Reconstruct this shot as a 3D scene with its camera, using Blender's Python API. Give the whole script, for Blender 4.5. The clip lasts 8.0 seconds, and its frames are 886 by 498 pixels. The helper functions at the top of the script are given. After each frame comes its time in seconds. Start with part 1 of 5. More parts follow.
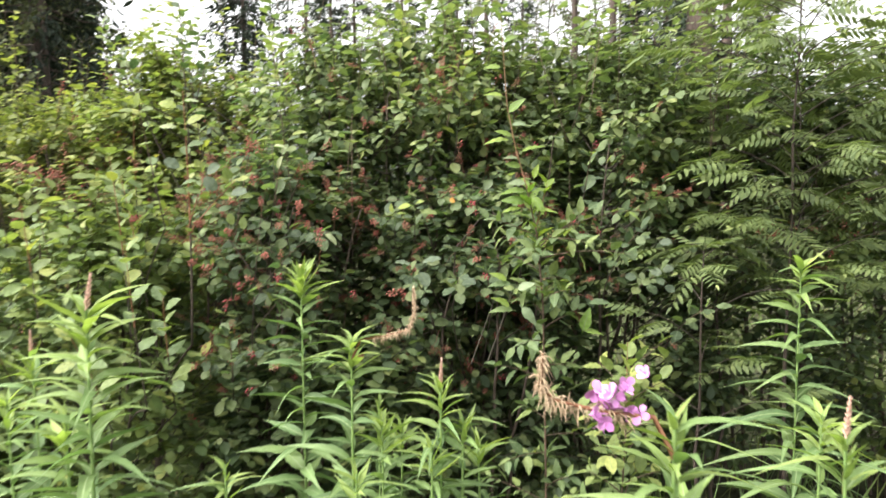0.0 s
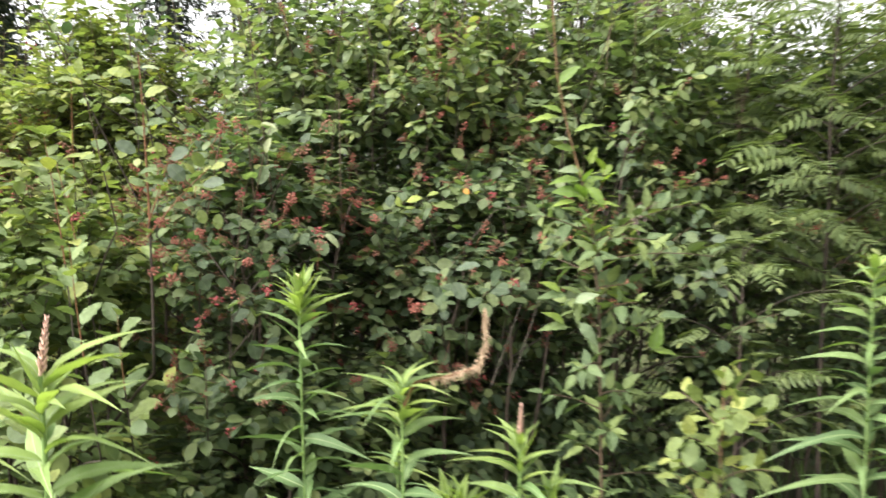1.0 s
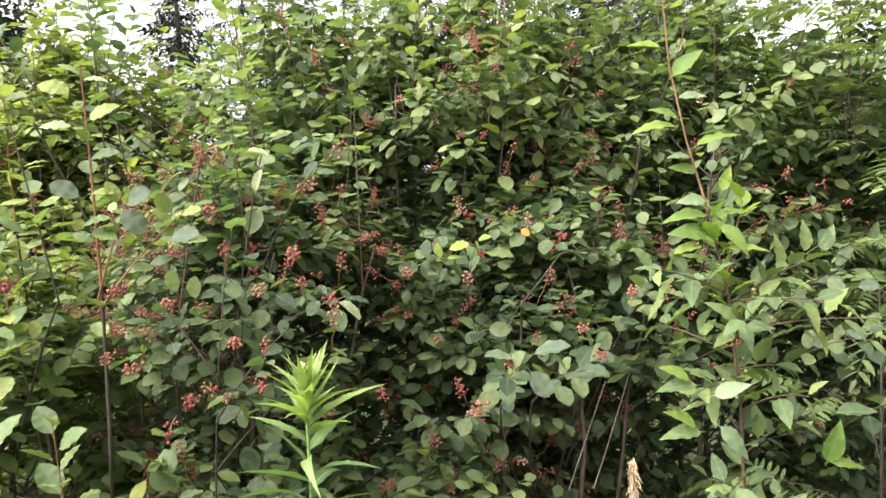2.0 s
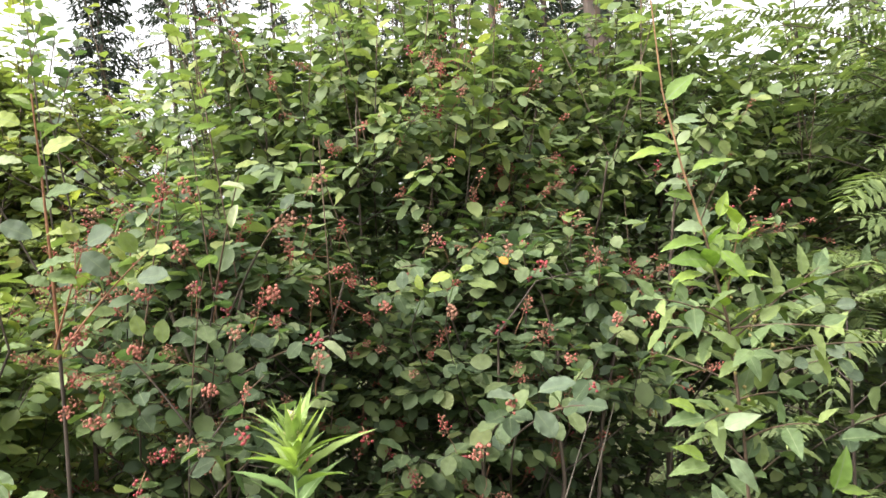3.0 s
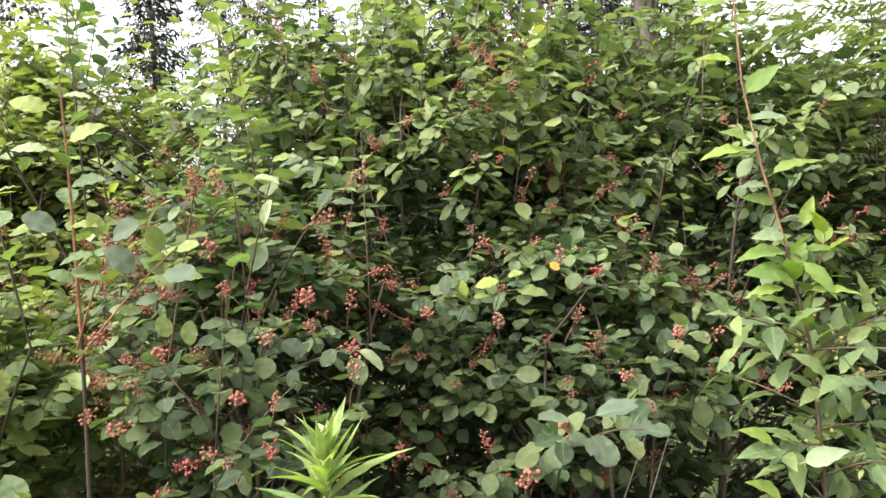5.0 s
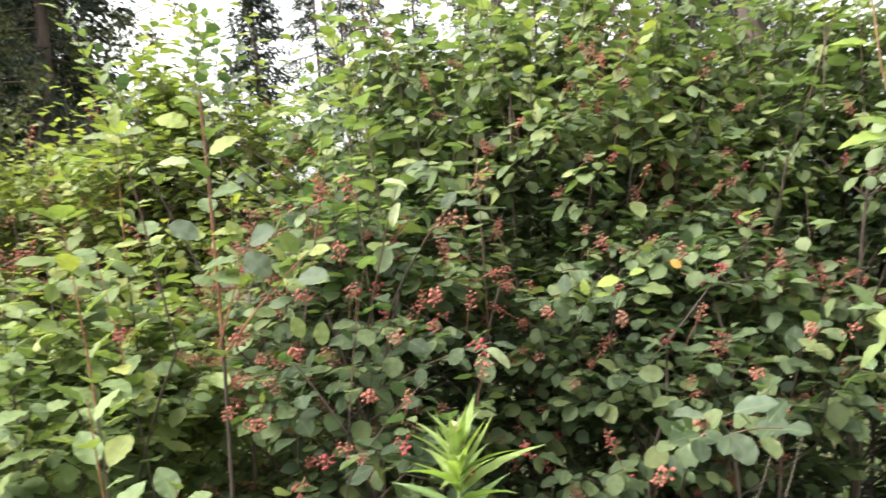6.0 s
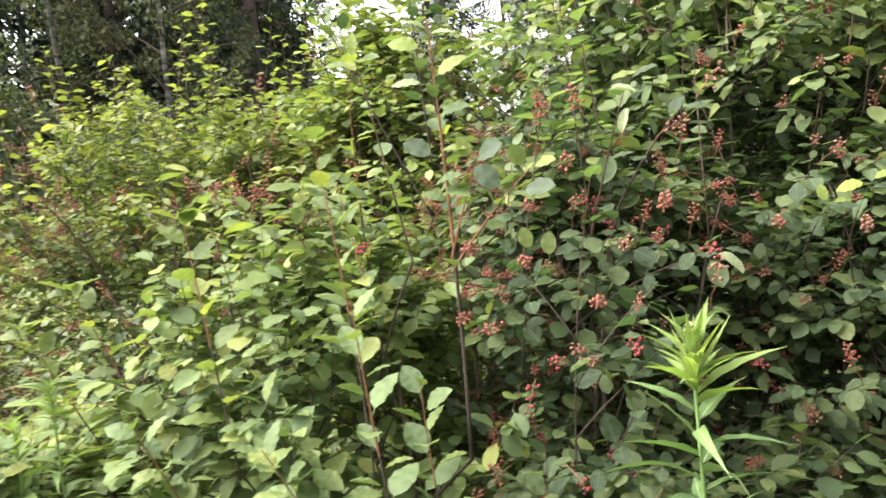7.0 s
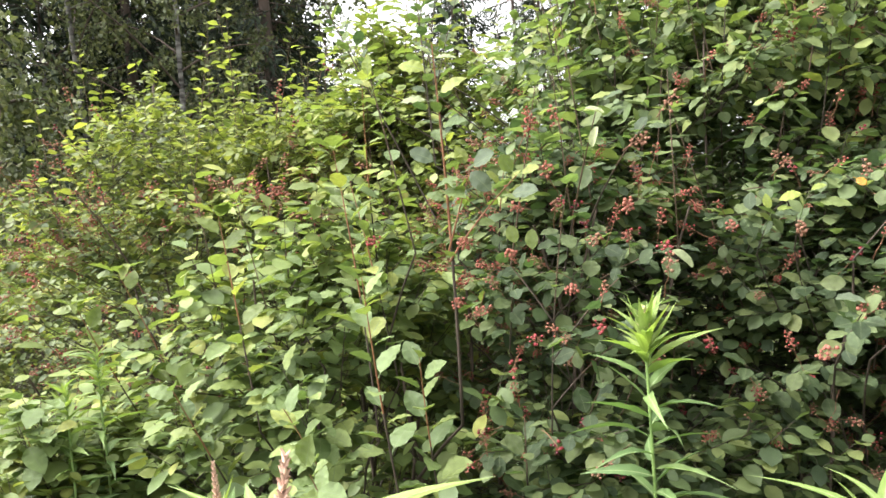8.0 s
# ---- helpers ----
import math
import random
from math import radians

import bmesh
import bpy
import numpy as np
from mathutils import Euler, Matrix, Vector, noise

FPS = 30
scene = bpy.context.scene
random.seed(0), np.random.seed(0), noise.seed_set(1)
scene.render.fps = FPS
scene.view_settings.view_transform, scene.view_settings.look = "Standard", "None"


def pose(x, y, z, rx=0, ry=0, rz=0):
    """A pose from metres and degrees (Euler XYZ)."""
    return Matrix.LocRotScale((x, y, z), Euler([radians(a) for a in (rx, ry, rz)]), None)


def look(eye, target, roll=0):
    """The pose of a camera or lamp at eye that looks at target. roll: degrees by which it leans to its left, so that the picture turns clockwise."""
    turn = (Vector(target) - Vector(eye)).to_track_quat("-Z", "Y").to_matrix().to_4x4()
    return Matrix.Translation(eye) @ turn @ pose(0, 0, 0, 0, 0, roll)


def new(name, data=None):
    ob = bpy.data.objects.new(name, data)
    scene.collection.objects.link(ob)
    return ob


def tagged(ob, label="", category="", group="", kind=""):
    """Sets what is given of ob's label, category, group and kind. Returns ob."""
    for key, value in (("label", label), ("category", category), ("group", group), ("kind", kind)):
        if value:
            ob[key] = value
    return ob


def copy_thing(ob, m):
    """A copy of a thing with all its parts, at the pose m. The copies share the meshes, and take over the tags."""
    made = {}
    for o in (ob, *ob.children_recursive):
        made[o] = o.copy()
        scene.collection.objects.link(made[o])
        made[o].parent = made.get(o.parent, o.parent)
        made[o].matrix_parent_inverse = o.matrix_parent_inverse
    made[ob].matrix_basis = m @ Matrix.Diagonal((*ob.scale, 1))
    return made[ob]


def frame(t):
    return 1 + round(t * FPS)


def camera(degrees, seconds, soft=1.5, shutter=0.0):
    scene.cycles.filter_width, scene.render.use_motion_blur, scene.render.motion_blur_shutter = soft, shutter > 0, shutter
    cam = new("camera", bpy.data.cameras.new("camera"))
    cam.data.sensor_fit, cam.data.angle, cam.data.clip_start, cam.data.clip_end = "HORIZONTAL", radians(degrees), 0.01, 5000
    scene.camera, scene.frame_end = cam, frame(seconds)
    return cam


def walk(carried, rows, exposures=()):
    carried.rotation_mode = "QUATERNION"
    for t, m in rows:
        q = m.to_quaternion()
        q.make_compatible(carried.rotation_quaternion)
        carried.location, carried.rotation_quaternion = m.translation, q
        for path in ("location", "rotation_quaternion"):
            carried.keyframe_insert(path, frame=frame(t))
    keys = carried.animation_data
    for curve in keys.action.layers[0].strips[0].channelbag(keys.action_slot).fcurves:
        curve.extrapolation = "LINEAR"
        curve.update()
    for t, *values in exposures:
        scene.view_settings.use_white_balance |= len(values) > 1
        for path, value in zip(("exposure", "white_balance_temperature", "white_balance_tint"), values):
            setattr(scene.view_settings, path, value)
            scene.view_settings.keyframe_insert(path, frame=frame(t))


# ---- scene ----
# ---- camera and walk ----
cam = camera(58.9, 8.0, soft=1.5, shutter=0.3)
PATH = [
    (0, (0.099, -0.01, 1.525), (0.015, 1.981, 1.357), -0.7),
    (0.1, (0.074, 0.034, 1.518), (0.034, 2.028, 1.378), -1),
    (0.3, (0.026, 0.122, 1.511), (0.089, 2.117, 1.385), -2),
    (0.5, (-0.023, 0.188, 1.517), (0.147, 2.175, 1.368), -0.8),
    (0.7, (-0.082, 0.27, 1.525), (0.105, 2.253, 1.339), -0.3),
    (0.9, (-0.118, 0.342, 1.526), (0.013, 2.328, 1.324), -0.4),
    (1, (-0.14, 0.395, 1.524), (-0.048, 2.383, 1.327), -0.9),
    (1.2, (-0.165, 0.55, 1.522), (-0.169, 2.541, 1.329), -2.6),
    (1.3, (-0.166, 0.612, 1.523), (-0.2, 2.603, 1.341), -3.2),
    (1.5, (-0.147, 0.762, 1.51), (-0.207, 2.756, 1.368), -3.8),
    (1.7, (-0.155, 0.855, 1.523), (-0.182, 2.851, 1.392), -3.4),
    (2.8, (-0.275, 0.957, 1.55), (-0.057, 2.944, 1.473), -3.6),
    (3, (-0.267, 0.977, 1.56), (-0.047, 2.964, 1.484), -4.2),
    (3.3, (-0.26, 1.033, 1.582), (-0.078, 3.025, 1.535), -4.6),
    (3.5, (-0.274, 1.062, 1.574), (-0.118, 3.055, 1.533), -4.1),
    (3.7, (-0.288, 1.082, 1.568), (-0.194, 3.079, 1.503), -3.6),
    (4, (-0.283, 1.096, 1.559), (-0.255, 3.095, 1.489), -3.1),
    (4.2, (-0.274, 1.097, 1.567), (-0.256, 3.095, 1.479), -3.3),
    (5.3, (-0.267, 1.069, 1.559), (-0.128, 3.064, 1.496), -2.8),
    (5.5, (-0.275, 1.067, 1.562), (-0.173, 3.064, 1.498), -2.9),
    (5.7, (-0.3, 1.063, 1.568), (-0.261, 3.062, 1.515), -2.9),
    (6, (-0.307, 1.06, 1.555), (-0.435, 3.055, 1.517), -4.3),
    (6.1, (-0.312, 1.065, 1.549), (-0.492, 3.056, 1.5), -4.9),
    (6.3, (-0.329, 1.071, 1.543), (-0.605, 3.051, 1.467), -5.8),
    (6.5, (-0.339, 1.062, 1.538), (-0.73, 3.022, 1.463), -6.2),
    (6.7, (-0.35, 1.054, 1.52), (-0.86, 2.986, 1.435), -6.1),
    (7, (-0.364, 1.012, 1.511), (-0.967, 2.914, 1.372), -6.2),
    (7.2, (-0.348, 0.951, 1.522), (-1.002, 2.837, 1.413), -6.6),
    (7.4, (-0.34, 0.902, 1.523), (-1.002, 2.786, 1.423), -6.5),
    (7.5, (-0.326, 0.86, 1.522), (-0.989, 2.744, 1.42), -6.5),
    (7.8, (-0.294, 0.81, 1.51), (-0.937, 2.7, 1.387), -5.5),
    (8, (-0.286, 0.81, 1.507), (-0.904, 2.708, 1.376), -4.9),
]
walk(cam, [(t, look(eye, target, roll)) for t, eye, target, roll in PATH], exposures=[(0, 1.98), (0.7, 1.92), (1.5, 2.13), (5.5, 2.13), (8, 2.22)])

# ---- sky and sun: a bright overcast day ----
world = bpy.data.worlds.new("overcast_sky")
scene.world = world
world.use_nodes = True
wn, wl = world.node_tree.nodes, world.node_tree.links
wn.clear()
sky = wn.new("ShaderNodeTexSky")
sky.sky_type, sky.sun_disc = "NISHITA", False
sky.sun_elevation, sky.sun_rotation = radians(51), radians(-113)
sky.air_density, sky.dust_density, sky.ozone_density = 1.0, 4.0, 1.0
grey = wn.new("ShaderNodeHueSaturation")
grey.inputs["Saturation"].default_value = 0.05
back = wn.new("ShaderNodeBackground")
back.inputs["Strength"].default_value = 0.15
wout = wn.new("ShaderNodeOutputWorld")
wl.new(sky.outputs[0], grey.inputs["Color"])
wl.new(grey.outputs[0], back.inputs["Color"])
wl.new(back.outputs[0], wout.inputs["Surface"])
sun = new("sun", bpy.data.lights.new("sun", "SUN"))
sun.data.energy, sun.data.angle, sun.data.color = 1.9, radians(55), (1.0, 0.96, 0.9)
sun.matrix_world = look((-6.2, -2.6, 8.3), (0, 0, 0))


# ---- materials ----
def nodes_of(name):
    m = bpy.data.materials.new(name)
    m.use_nodes = True
    t = m.node_tree
    t.nodes.clear()
    return m, t.nodes, t.links


def ramp_of(n, stops):
    r = n.new("ShaderNodeValToRGB")
    e = r.color_ramp.elements
    while len(e) < len(stops):
        e.new(0.5)
    for el, (p, c) in zip(e, stops):
        el.position, el.color = p, (*c, 1)
    return r


def leaf_material(name, stops, glow, rough=0.5, single=False, sheen=0.4, through_share=0.3, blotch=0.35):
    """Leaf: a colour for each blade, blotches and fine grain, light passing through."""
    m, n, l = nodes_of(name)
    info = n.new("ShaderNodeObjectInfo" if single else "ShaderNodeNewGeometry")
    ramp = ramp_of(n, stops)
    l.new(info.outputs["Random" if single else "Random Per Island"], ramp.inputs[0])
    tc = n.new("ShaderNodeTexCoord")
    big = n.new("ShaderNodeTexNoise")
    big.inputs["Scale"].default_value, big.inputs["Detail"].default_value = (3.5 if single else 25.0), 4.0
    l.new(tc.outputs["Object"], big.inputs["Vector"])
    fine = n.new("ShaderNodeTexNoise")
    fine.inputs["Scale"].default_value, fine.inputs["Detail"].default_value = (60.0 if single else 420.0), 3.0
    l.new(tc.outputs["Object"], fine.inputs["Vector"])
    gain = n.new("ShaderNodeMapRange")
    gain.inputs["From Min"].default_value, gain.inputs["From Max"].default_value = 0.3, 0.7
    gain.inputs["To Min"].default_value, gain.inputs["To Max"].default_value = 1 - blotch * 0.6, 1 + blotch * 0.6
    l.new(big.outputs["Fac"], gain.inputs["Value"])
    mul = n.new("ShaderNodeMix")
    mul.data_type, mul.blend_type = "RGBA", "MULTIPLY"
    mul.inputs["Factor"].default_value = 1.0
    l.new(ramp.outputs[0], mul.inputs[6])
    l.new(gain.outputs[0], mul.inputs[7])
    bump = n.new("ShaderNodeBump")
    bump.inputs["Strength"].default_value, bump.inputs["Distance"].default_value = 0.5, 0.002
    l.new(fine.outputs["Fac"], bump.inputs["Height"])
    p = n.new("ShaderNodeBsdfPrincipled")
    p.inputs["Roughness"].default_value, p.inputs["Specular IOR Level"].default_value = rough, sheen
    l.new(mul.outputs[2], p.inputs["Base Color"])
    l.new(bump.outputs[0], p.inputs["Normal"])
    tr = n.new("ShaderNodeBsdfTranslucent")
    tint = n.new("ShaderNodeMix")
    tint.data_type, tint.blend_type = "RGBA", "MULTIPLY"
    tint.inputs["Factor"].default_value = 1.0
    tint.inputs[7].default_value = (*glow, 1)
    l.new(mul.outputs[2], tint.inputs[6])
    l.new(tint.outputs[2], tr.inputs["Color"])
    mix = n.new("ShaderNodeMixShader")
    mix.inputs[0].default_value = through_share
    l.new(p.outputs[0], mix.inputs[1])
    l.new(tr.outputs[0], mix.inputs[2])
    out = n.new("ShaderNodeOutputMaterial")
    l.new(mix.outputs[0], out.inputs["Surface"])
    return m


def plain_material(name, stops, scale=20.0, rough=0.7, spec=0.3, bump=0.3, stretch=(1, 1, 1), island=0.0, depth=0.004):
    """Bark, stems, fruit, ground: noise between colours, with relief."""
    m, n, l = nodes_of(name)
    tc = n.new("ShaderNodeTexCoord")
    mp = n.new("ShaderNodeMapping")
    mp.inputs["Scale"].default_value = stretch
    l.new(tc.outputs["Object"], mp.inputs["Vector"])
    tex = n.new("ShaderNodeTexNoise")
    tex.inputs["Scale"].default_value, tex.inputs["Detail"].default_value = scale, 6.0
    l.new(mp.outputs[0], tex.inputs["Vector"])
    ramp = ramp_of(n, stops)
    if island:
        geo = n.new("ShaderNodeNewGeometry")
        add = n.new("ShaderNodeMix")
        add.data_type = "FLOAT"
        add.inputs[0].default_value = island
        l.new(tex.outputs["Fac"], add.inputs[2])
        l.new(geo.outputs["Random Per Island"], add.inputs[3])
        l.new(add.outputs[0], ramp.inputs[0])
    else:
        l.new(tex.outputs["Fac"], ramp.inputs[0])
    b = n.new("ShaderNodeBump")
    b.inputs["Strength"].default_value, b.inputs["Distance"].default_value = bump, depth
    l.new(tex.outputs["Fac"], b.inputs["Height"])
    p = n.new("ShaderNodeBsdfPrincipled")
    p.inputs["Roughness"].default_value, p.inputs["Specular IOR Level"].default_value = rough, spec
    l.new(ramp.outputs[0], p.inputs["Base Color"])
    l.new(b.outputs[0], p.inputs["Normal"])
    out = n.new("ShaderNodeOutputMaterial")
    l.new(p.outputs[0], out.inputs["Surface"])
    return m


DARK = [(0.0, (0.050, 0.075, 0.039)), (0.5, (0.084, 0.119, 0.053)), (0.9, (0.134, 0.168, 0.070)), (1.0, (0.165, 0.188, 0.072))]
MID = [(0.0, (0.092, 0.135, 0.052)), (0.5, (0.148, 0.203, 0.074)), (0.92, (0.210, 0.262, 0.088)), (1.0, (0.27, 0.285, 0.075))]
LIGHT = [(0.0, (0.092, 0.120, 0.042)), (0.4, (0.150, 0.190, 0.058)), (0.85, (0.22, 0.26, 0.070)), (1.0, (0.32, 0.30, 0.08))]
YOUNG = [(0.0, (0.120, 0.160, 0.052)), (0.6, (0.178, 0.222, 0.068)), (1.0, (0.28, 0.30, 0.085))]
GLOW = (1.3, 1.4, 0.7)
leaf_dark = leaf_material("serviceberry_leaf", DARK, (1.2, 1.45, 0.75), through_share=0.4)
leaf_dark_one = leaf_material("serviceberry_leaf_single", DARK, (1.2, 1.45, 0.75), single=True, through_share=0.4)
leaf_mid = leaf_material("young_shrub_leaf", MID, GLOW)
leaf_mid_one = leaf_material("young_shrub_leaf_single", MID, GLOW, single=True)
# One shrub's leaf in two tones: shade put into the low, sun into the top.
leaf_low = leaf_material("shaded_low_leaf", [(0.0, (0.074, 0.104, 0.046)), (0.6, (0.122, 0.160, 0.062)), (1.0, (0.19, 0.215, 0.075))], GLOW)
leaf_sunny = leaf_material("sunlit_top_leaf", [(0.0, (0.135, 0.168, 0.052)), (0.6, (0.205, 0.240, 0.068)), (1.0, (0.30, 0.31, 0.085))], GLOW, through_share=0.38)
# lightened leaf copy for the left-hand shrubs, sunlight included in its colour
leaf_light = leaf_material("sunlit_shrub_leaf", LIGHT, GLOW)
# lighter crown tone: the light on the upper leaves, put into their colour
leaf_crown = leaf_material("serviceberry_lit_crown_leaf", [(0.0, (0.098, 0.138, 0.058)), (0.6, (0.148, 0.190, 0.076)), (1.0, (0.225, 0.255, 0.095))], (1.25, 1.4, 0.75), through_share=0.38)
leaf_young = leaf_material("young_tip_leaf", YOUNG, GLOW, through_share=0.38)
leaf_young_one = leaf_material("young_tip_leaf_single", YOUNG, GLOW, single=True, through_share=0.38)
leaf_blue = leaf_material("grey_green_leaf", [(0.0, (0.080, 0.110, 0.067)), (1.0, (0.118, 0.150, 0.092))], GLOW, single=True)
leaf_orange = leaf_material("orange_withered_leaf", [(0.0, (0.42, 0.20, 0.03)), (1.0, (0.52, 0.27, 0.04))], GLOW, single=True)
leaf_yellow = leaf_material("yellow_green_tip_leaf", [(0.0, (0.17, 0.225, 0.050)), (1.0, (0.26, 0.30, 0.060))], GLOW, single=True, through_share=0.4)
leaf_pale = leaf_material("curled_pale_leaf", [(0.0, (0.22, 0.26, 0.13)), (1.0, (0.30, 0.33, 0.18))], GLOW, single=True)
leaf_rowan = leaf_material("rowan_leaf", [(0.0, (0.100, 0.138, 0.054)), (0.6, (0.150, 0.190, 0.070)), (1.0, (0.21, 0.245, 0.088))], GLOW)
leaf_fire = leaf_material("fireweed_leaf", [(0.0, (0.100, 0.165, 0.066)), (0.6, (0.135, 0.210, 0.080)), (1.0, (0.18, 0.255, 0.095))], GLOW, single=True, through_share=0.36, rough=0.55)
leaf_fire_tip = leaf_material("fireweed_bud_leaf", [(0.0, (0.18, 0.26, 0.070)), (1.0, (0.28, 0.355, 0.10))], GLOW, single=True, through_share=0.4)
leaf_fire_young = leaf_material("fireweed_tip_leaf", [(0.0, (0.14, 0.225, 0.080)), (1.0, (0.22, 0.30, 0.095))], GLOW, single=True, through_share=0.38)
rib_pale = plain_material("pale_midrib", [(0.2, (0.22, 0.30, 0.13)), (0.8, (0.30, 0.37, 0.17))], 60)
rib_green = plain_material("green_midrib", [(0.2, (0.13, 0.17, 0.08)), (0.8, (0.19, 0.23, 0.11))], 60)
leaf_birch = leaf_material("birch_leaf", [(0.0, (0.062, 0.078, 0.037)), (0.6, (0.108, 0.128, 0.056)), (1.0, (0.17, 0.18, 0.075))], GLOW, blotch=0.2, through_share=0.25)
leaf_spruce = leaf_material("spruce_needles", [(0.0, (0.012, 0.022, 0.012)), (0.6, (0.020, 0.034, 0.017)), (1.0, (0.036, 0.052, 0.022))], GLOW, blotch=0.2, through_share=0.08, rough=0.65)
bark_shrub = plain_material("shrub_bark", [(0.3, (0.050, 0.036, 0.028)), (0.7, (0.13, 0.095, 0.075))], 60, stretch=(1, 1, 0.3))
bark_grey = plain_material("dead_grey_bark", [(0.3, (0.06, 0.050, 0.040)), (0.7, (0.12, 0.10, 0.078))], 60, stretch=(1, 1, 0.3))
# darker copy of the shrub bark, with the shade among the leaves in its colour
bark_dark = plain_material("shade_toned_bark", [(0.3, (0.028, 0.021, 0.017)), (0.7, (0.072, 0.052, 0.040))], 60, stretch=(1, 1, 0.3))
bark_red = plain_material("red_shoot_bark", [(0.3, (0.15, 0.062, 0.034)), (0.7, (0.26, 0.125, 0.065))], 90, rough=0.5)
bark_twig = plain_material("brown_twig", [(0.3, (0.060, 0.040, 0.028)), (0.7, (0.125, 0.080, 0.052))], 90, rough=0.6)
bark_leader = plain_material("tan_leader_bark", [(0.3, (0.17, 0.090, 0.050)), (0.7, (0.27, 0.155, 0.080))], 90, rough=0.55)
fruit_yellow = plain_material("unripe_yellow_fruit", [(0.3, (0.19, 0.19, 0.06)), (0.7, (0.29, 0.21, 0.08))], 90, rough=0.5)
bark_green = plain_material("green_stem", [(0.3, (0.12, 0.20, 0.06)), (0.7, (0.20, 0.28, 0.09))], 80, rough=0.5)
bark_birch = plain_material("birch_bark", [(0.36, (0.035, 0.031, 0.028)), (0.52, (0.17, 0.165, 0.15)), (0.85, (0.32, 0.31, 0.285))], 3.0, stretch=(1, 1, 4), depth=0.01)
bark_pine = plain_material("conifer_bark", [(0.3, (0.035, 0.027, 0.022)), (0.7, (0.13, 0.095, 0.075))], 8.0, stretch=(1, 1, 0.25), depth=0.03, bump=0.6)
fruit = plain_material("ripening_fruit", [(0.05, (0.29, 0.042, 0.046)), (0.30, (0.30, 0.080, 0.068)), (0.60, (0.28, 0.108, 0.080)), (0.95, (0.23, 0.126, 0.080))], 160, rough=0.8, spec=0.1, island=0.8)
fruit_dull = plain_material("unripe_brownish_fruit", [(0.05, (0.26, 0.090, 0.074)), (0.45, (0.25, 0.120, 0.086)), (0.95, (0.20, 0.135, 0.082))], 160, rough=0.85, spec=0.1, island=0.8)
fruit_ripe = plain_material("ripe_red_fruit", [(0.1, (0.035, 0.010, 0.022)), (0.3, (0.20, 0.018, 0.030)), (0.9, (0.30, 0.055, 0.055))], 120, rough=0.45, spec=0.35, island=0.8)
fruit_stalk = plain_material("fruit_stalk", [(0.3, (0.18, 0.080, 0.050)), (0.7, (0.27, 0.135, 0.080))], 90)
petal = plain_material("magenta_petal", [(0.2, (0.46, 0.17, 0.42)), (0.8, (0.62, 0.29, 0.57))], 120, rough=0.6, island=0.5)
bud_green = plain_material("unopened_bud", [(0.2, (0.36, 0.40, 0.14)), (0.8, (0.52, 0.46, 0.24))], 160, rough=0.7, island=0.6)
bud = plain_material("salmon_bud", [(0.2, (0.44, 0.26, 0.20)), (0.8, (0.58, 0.40, 0.31))], 160, rough=0.7, island=0.5)
seed = plain_material("dry_seed_head", [(0.2, (0.30, 0.21, 0.13)), (0.8, (0.48, 0.36, 0.24))], 160, rough=0.9, island=0.6)
earth = plain_material("earth_and_litter", [(0.3, (0.028, 0.024, 0.015)), (0.5, (0.040, 0.044, 0.020)), (0.75, (0.066, 0.076, 0.030))], 5.0, rough=0.95, spec=0.1, bump=0.8, depth=0.03)
blade = leaf_material("grass_blade", [(0.0, (0.07, 0.12, 0.03)), (0.7, (0.11, 0.17, 0.045)), (1.0, (0.24, 0.22, 0.09))], GLOW)


# ---- mesh helpers ----
rng = np.random.default_rng(11)
UP = np.array([0.0, 0.0, 1.0])


def unit(a):
    a = np.asarray(a, float)
    return a / np.maximum(np.linalg.norm(a, axis=-1, keepdims=True), 1e-9)


class Soup:
    """Triangles gathered for one mesh, with a material slot for each."""

    def __init__(self):
        self.v, self.f, self.m, self.count = [], [], [], 0

    def add(self, v, f, slot=0):
        v, f = np.asarray(v, float).reshape(-1, 3), np.asarray(f, int).reshape(-1, 3)
        self.v.append(v)
        self.f.append(f + self.count)
        self.m.append(np.full(len(f), slot) if np.isscalar(slot) else np.asarray(slot))
        self.count += len(v)

    def mesh(self, name, *materials):
        v, f, m = np.concatenate(self.v), np.concatenate(self.f), np.concatenate(self.m)
        me = bpy.data.meshes.new(name)
        me.vertices.add(len(v))
        me.vertices.foreach_set("co", v.ravel())
        me.loops.add(f.size)
        me.loops.foreach_set("vertex_index", f.ravel().astype(np.int32))
        me.polygons.add(len(f))
        me.polygons.foreach_set("loop_start", np.arange(0, f.size, 3, dtype=np.int32))
        me.polygons.foreach_set("loop_total", np.full(len(f), 3, dtype=np.int32))
        me.polygons.foreach_set("use_smooth", np.ones(len(f), dtype=bool))
        for mat in materials:
            me.materials.append(mat)
        me.polygons.foreach_set("material_index", m.astype(np.int32))
        me.update(calc_edges=True)
        me.validate()
        return me


def part(name, made, parent, label="", kind="", m=None):
    """Links a mesh as one part under a thing."""
    ob = new(name, made)
    ob.parent = parent
    if m is not None:
        ob.matrix_basis = m
    return tagged(ob, label=label, kind=kind)


def thing(name, label, category, at, group="", kind=""):
    ob = new(name)
    ob.location = at
    ob.empty_display_size = 0.1
    return tagged(ob, label, category, group, kind)


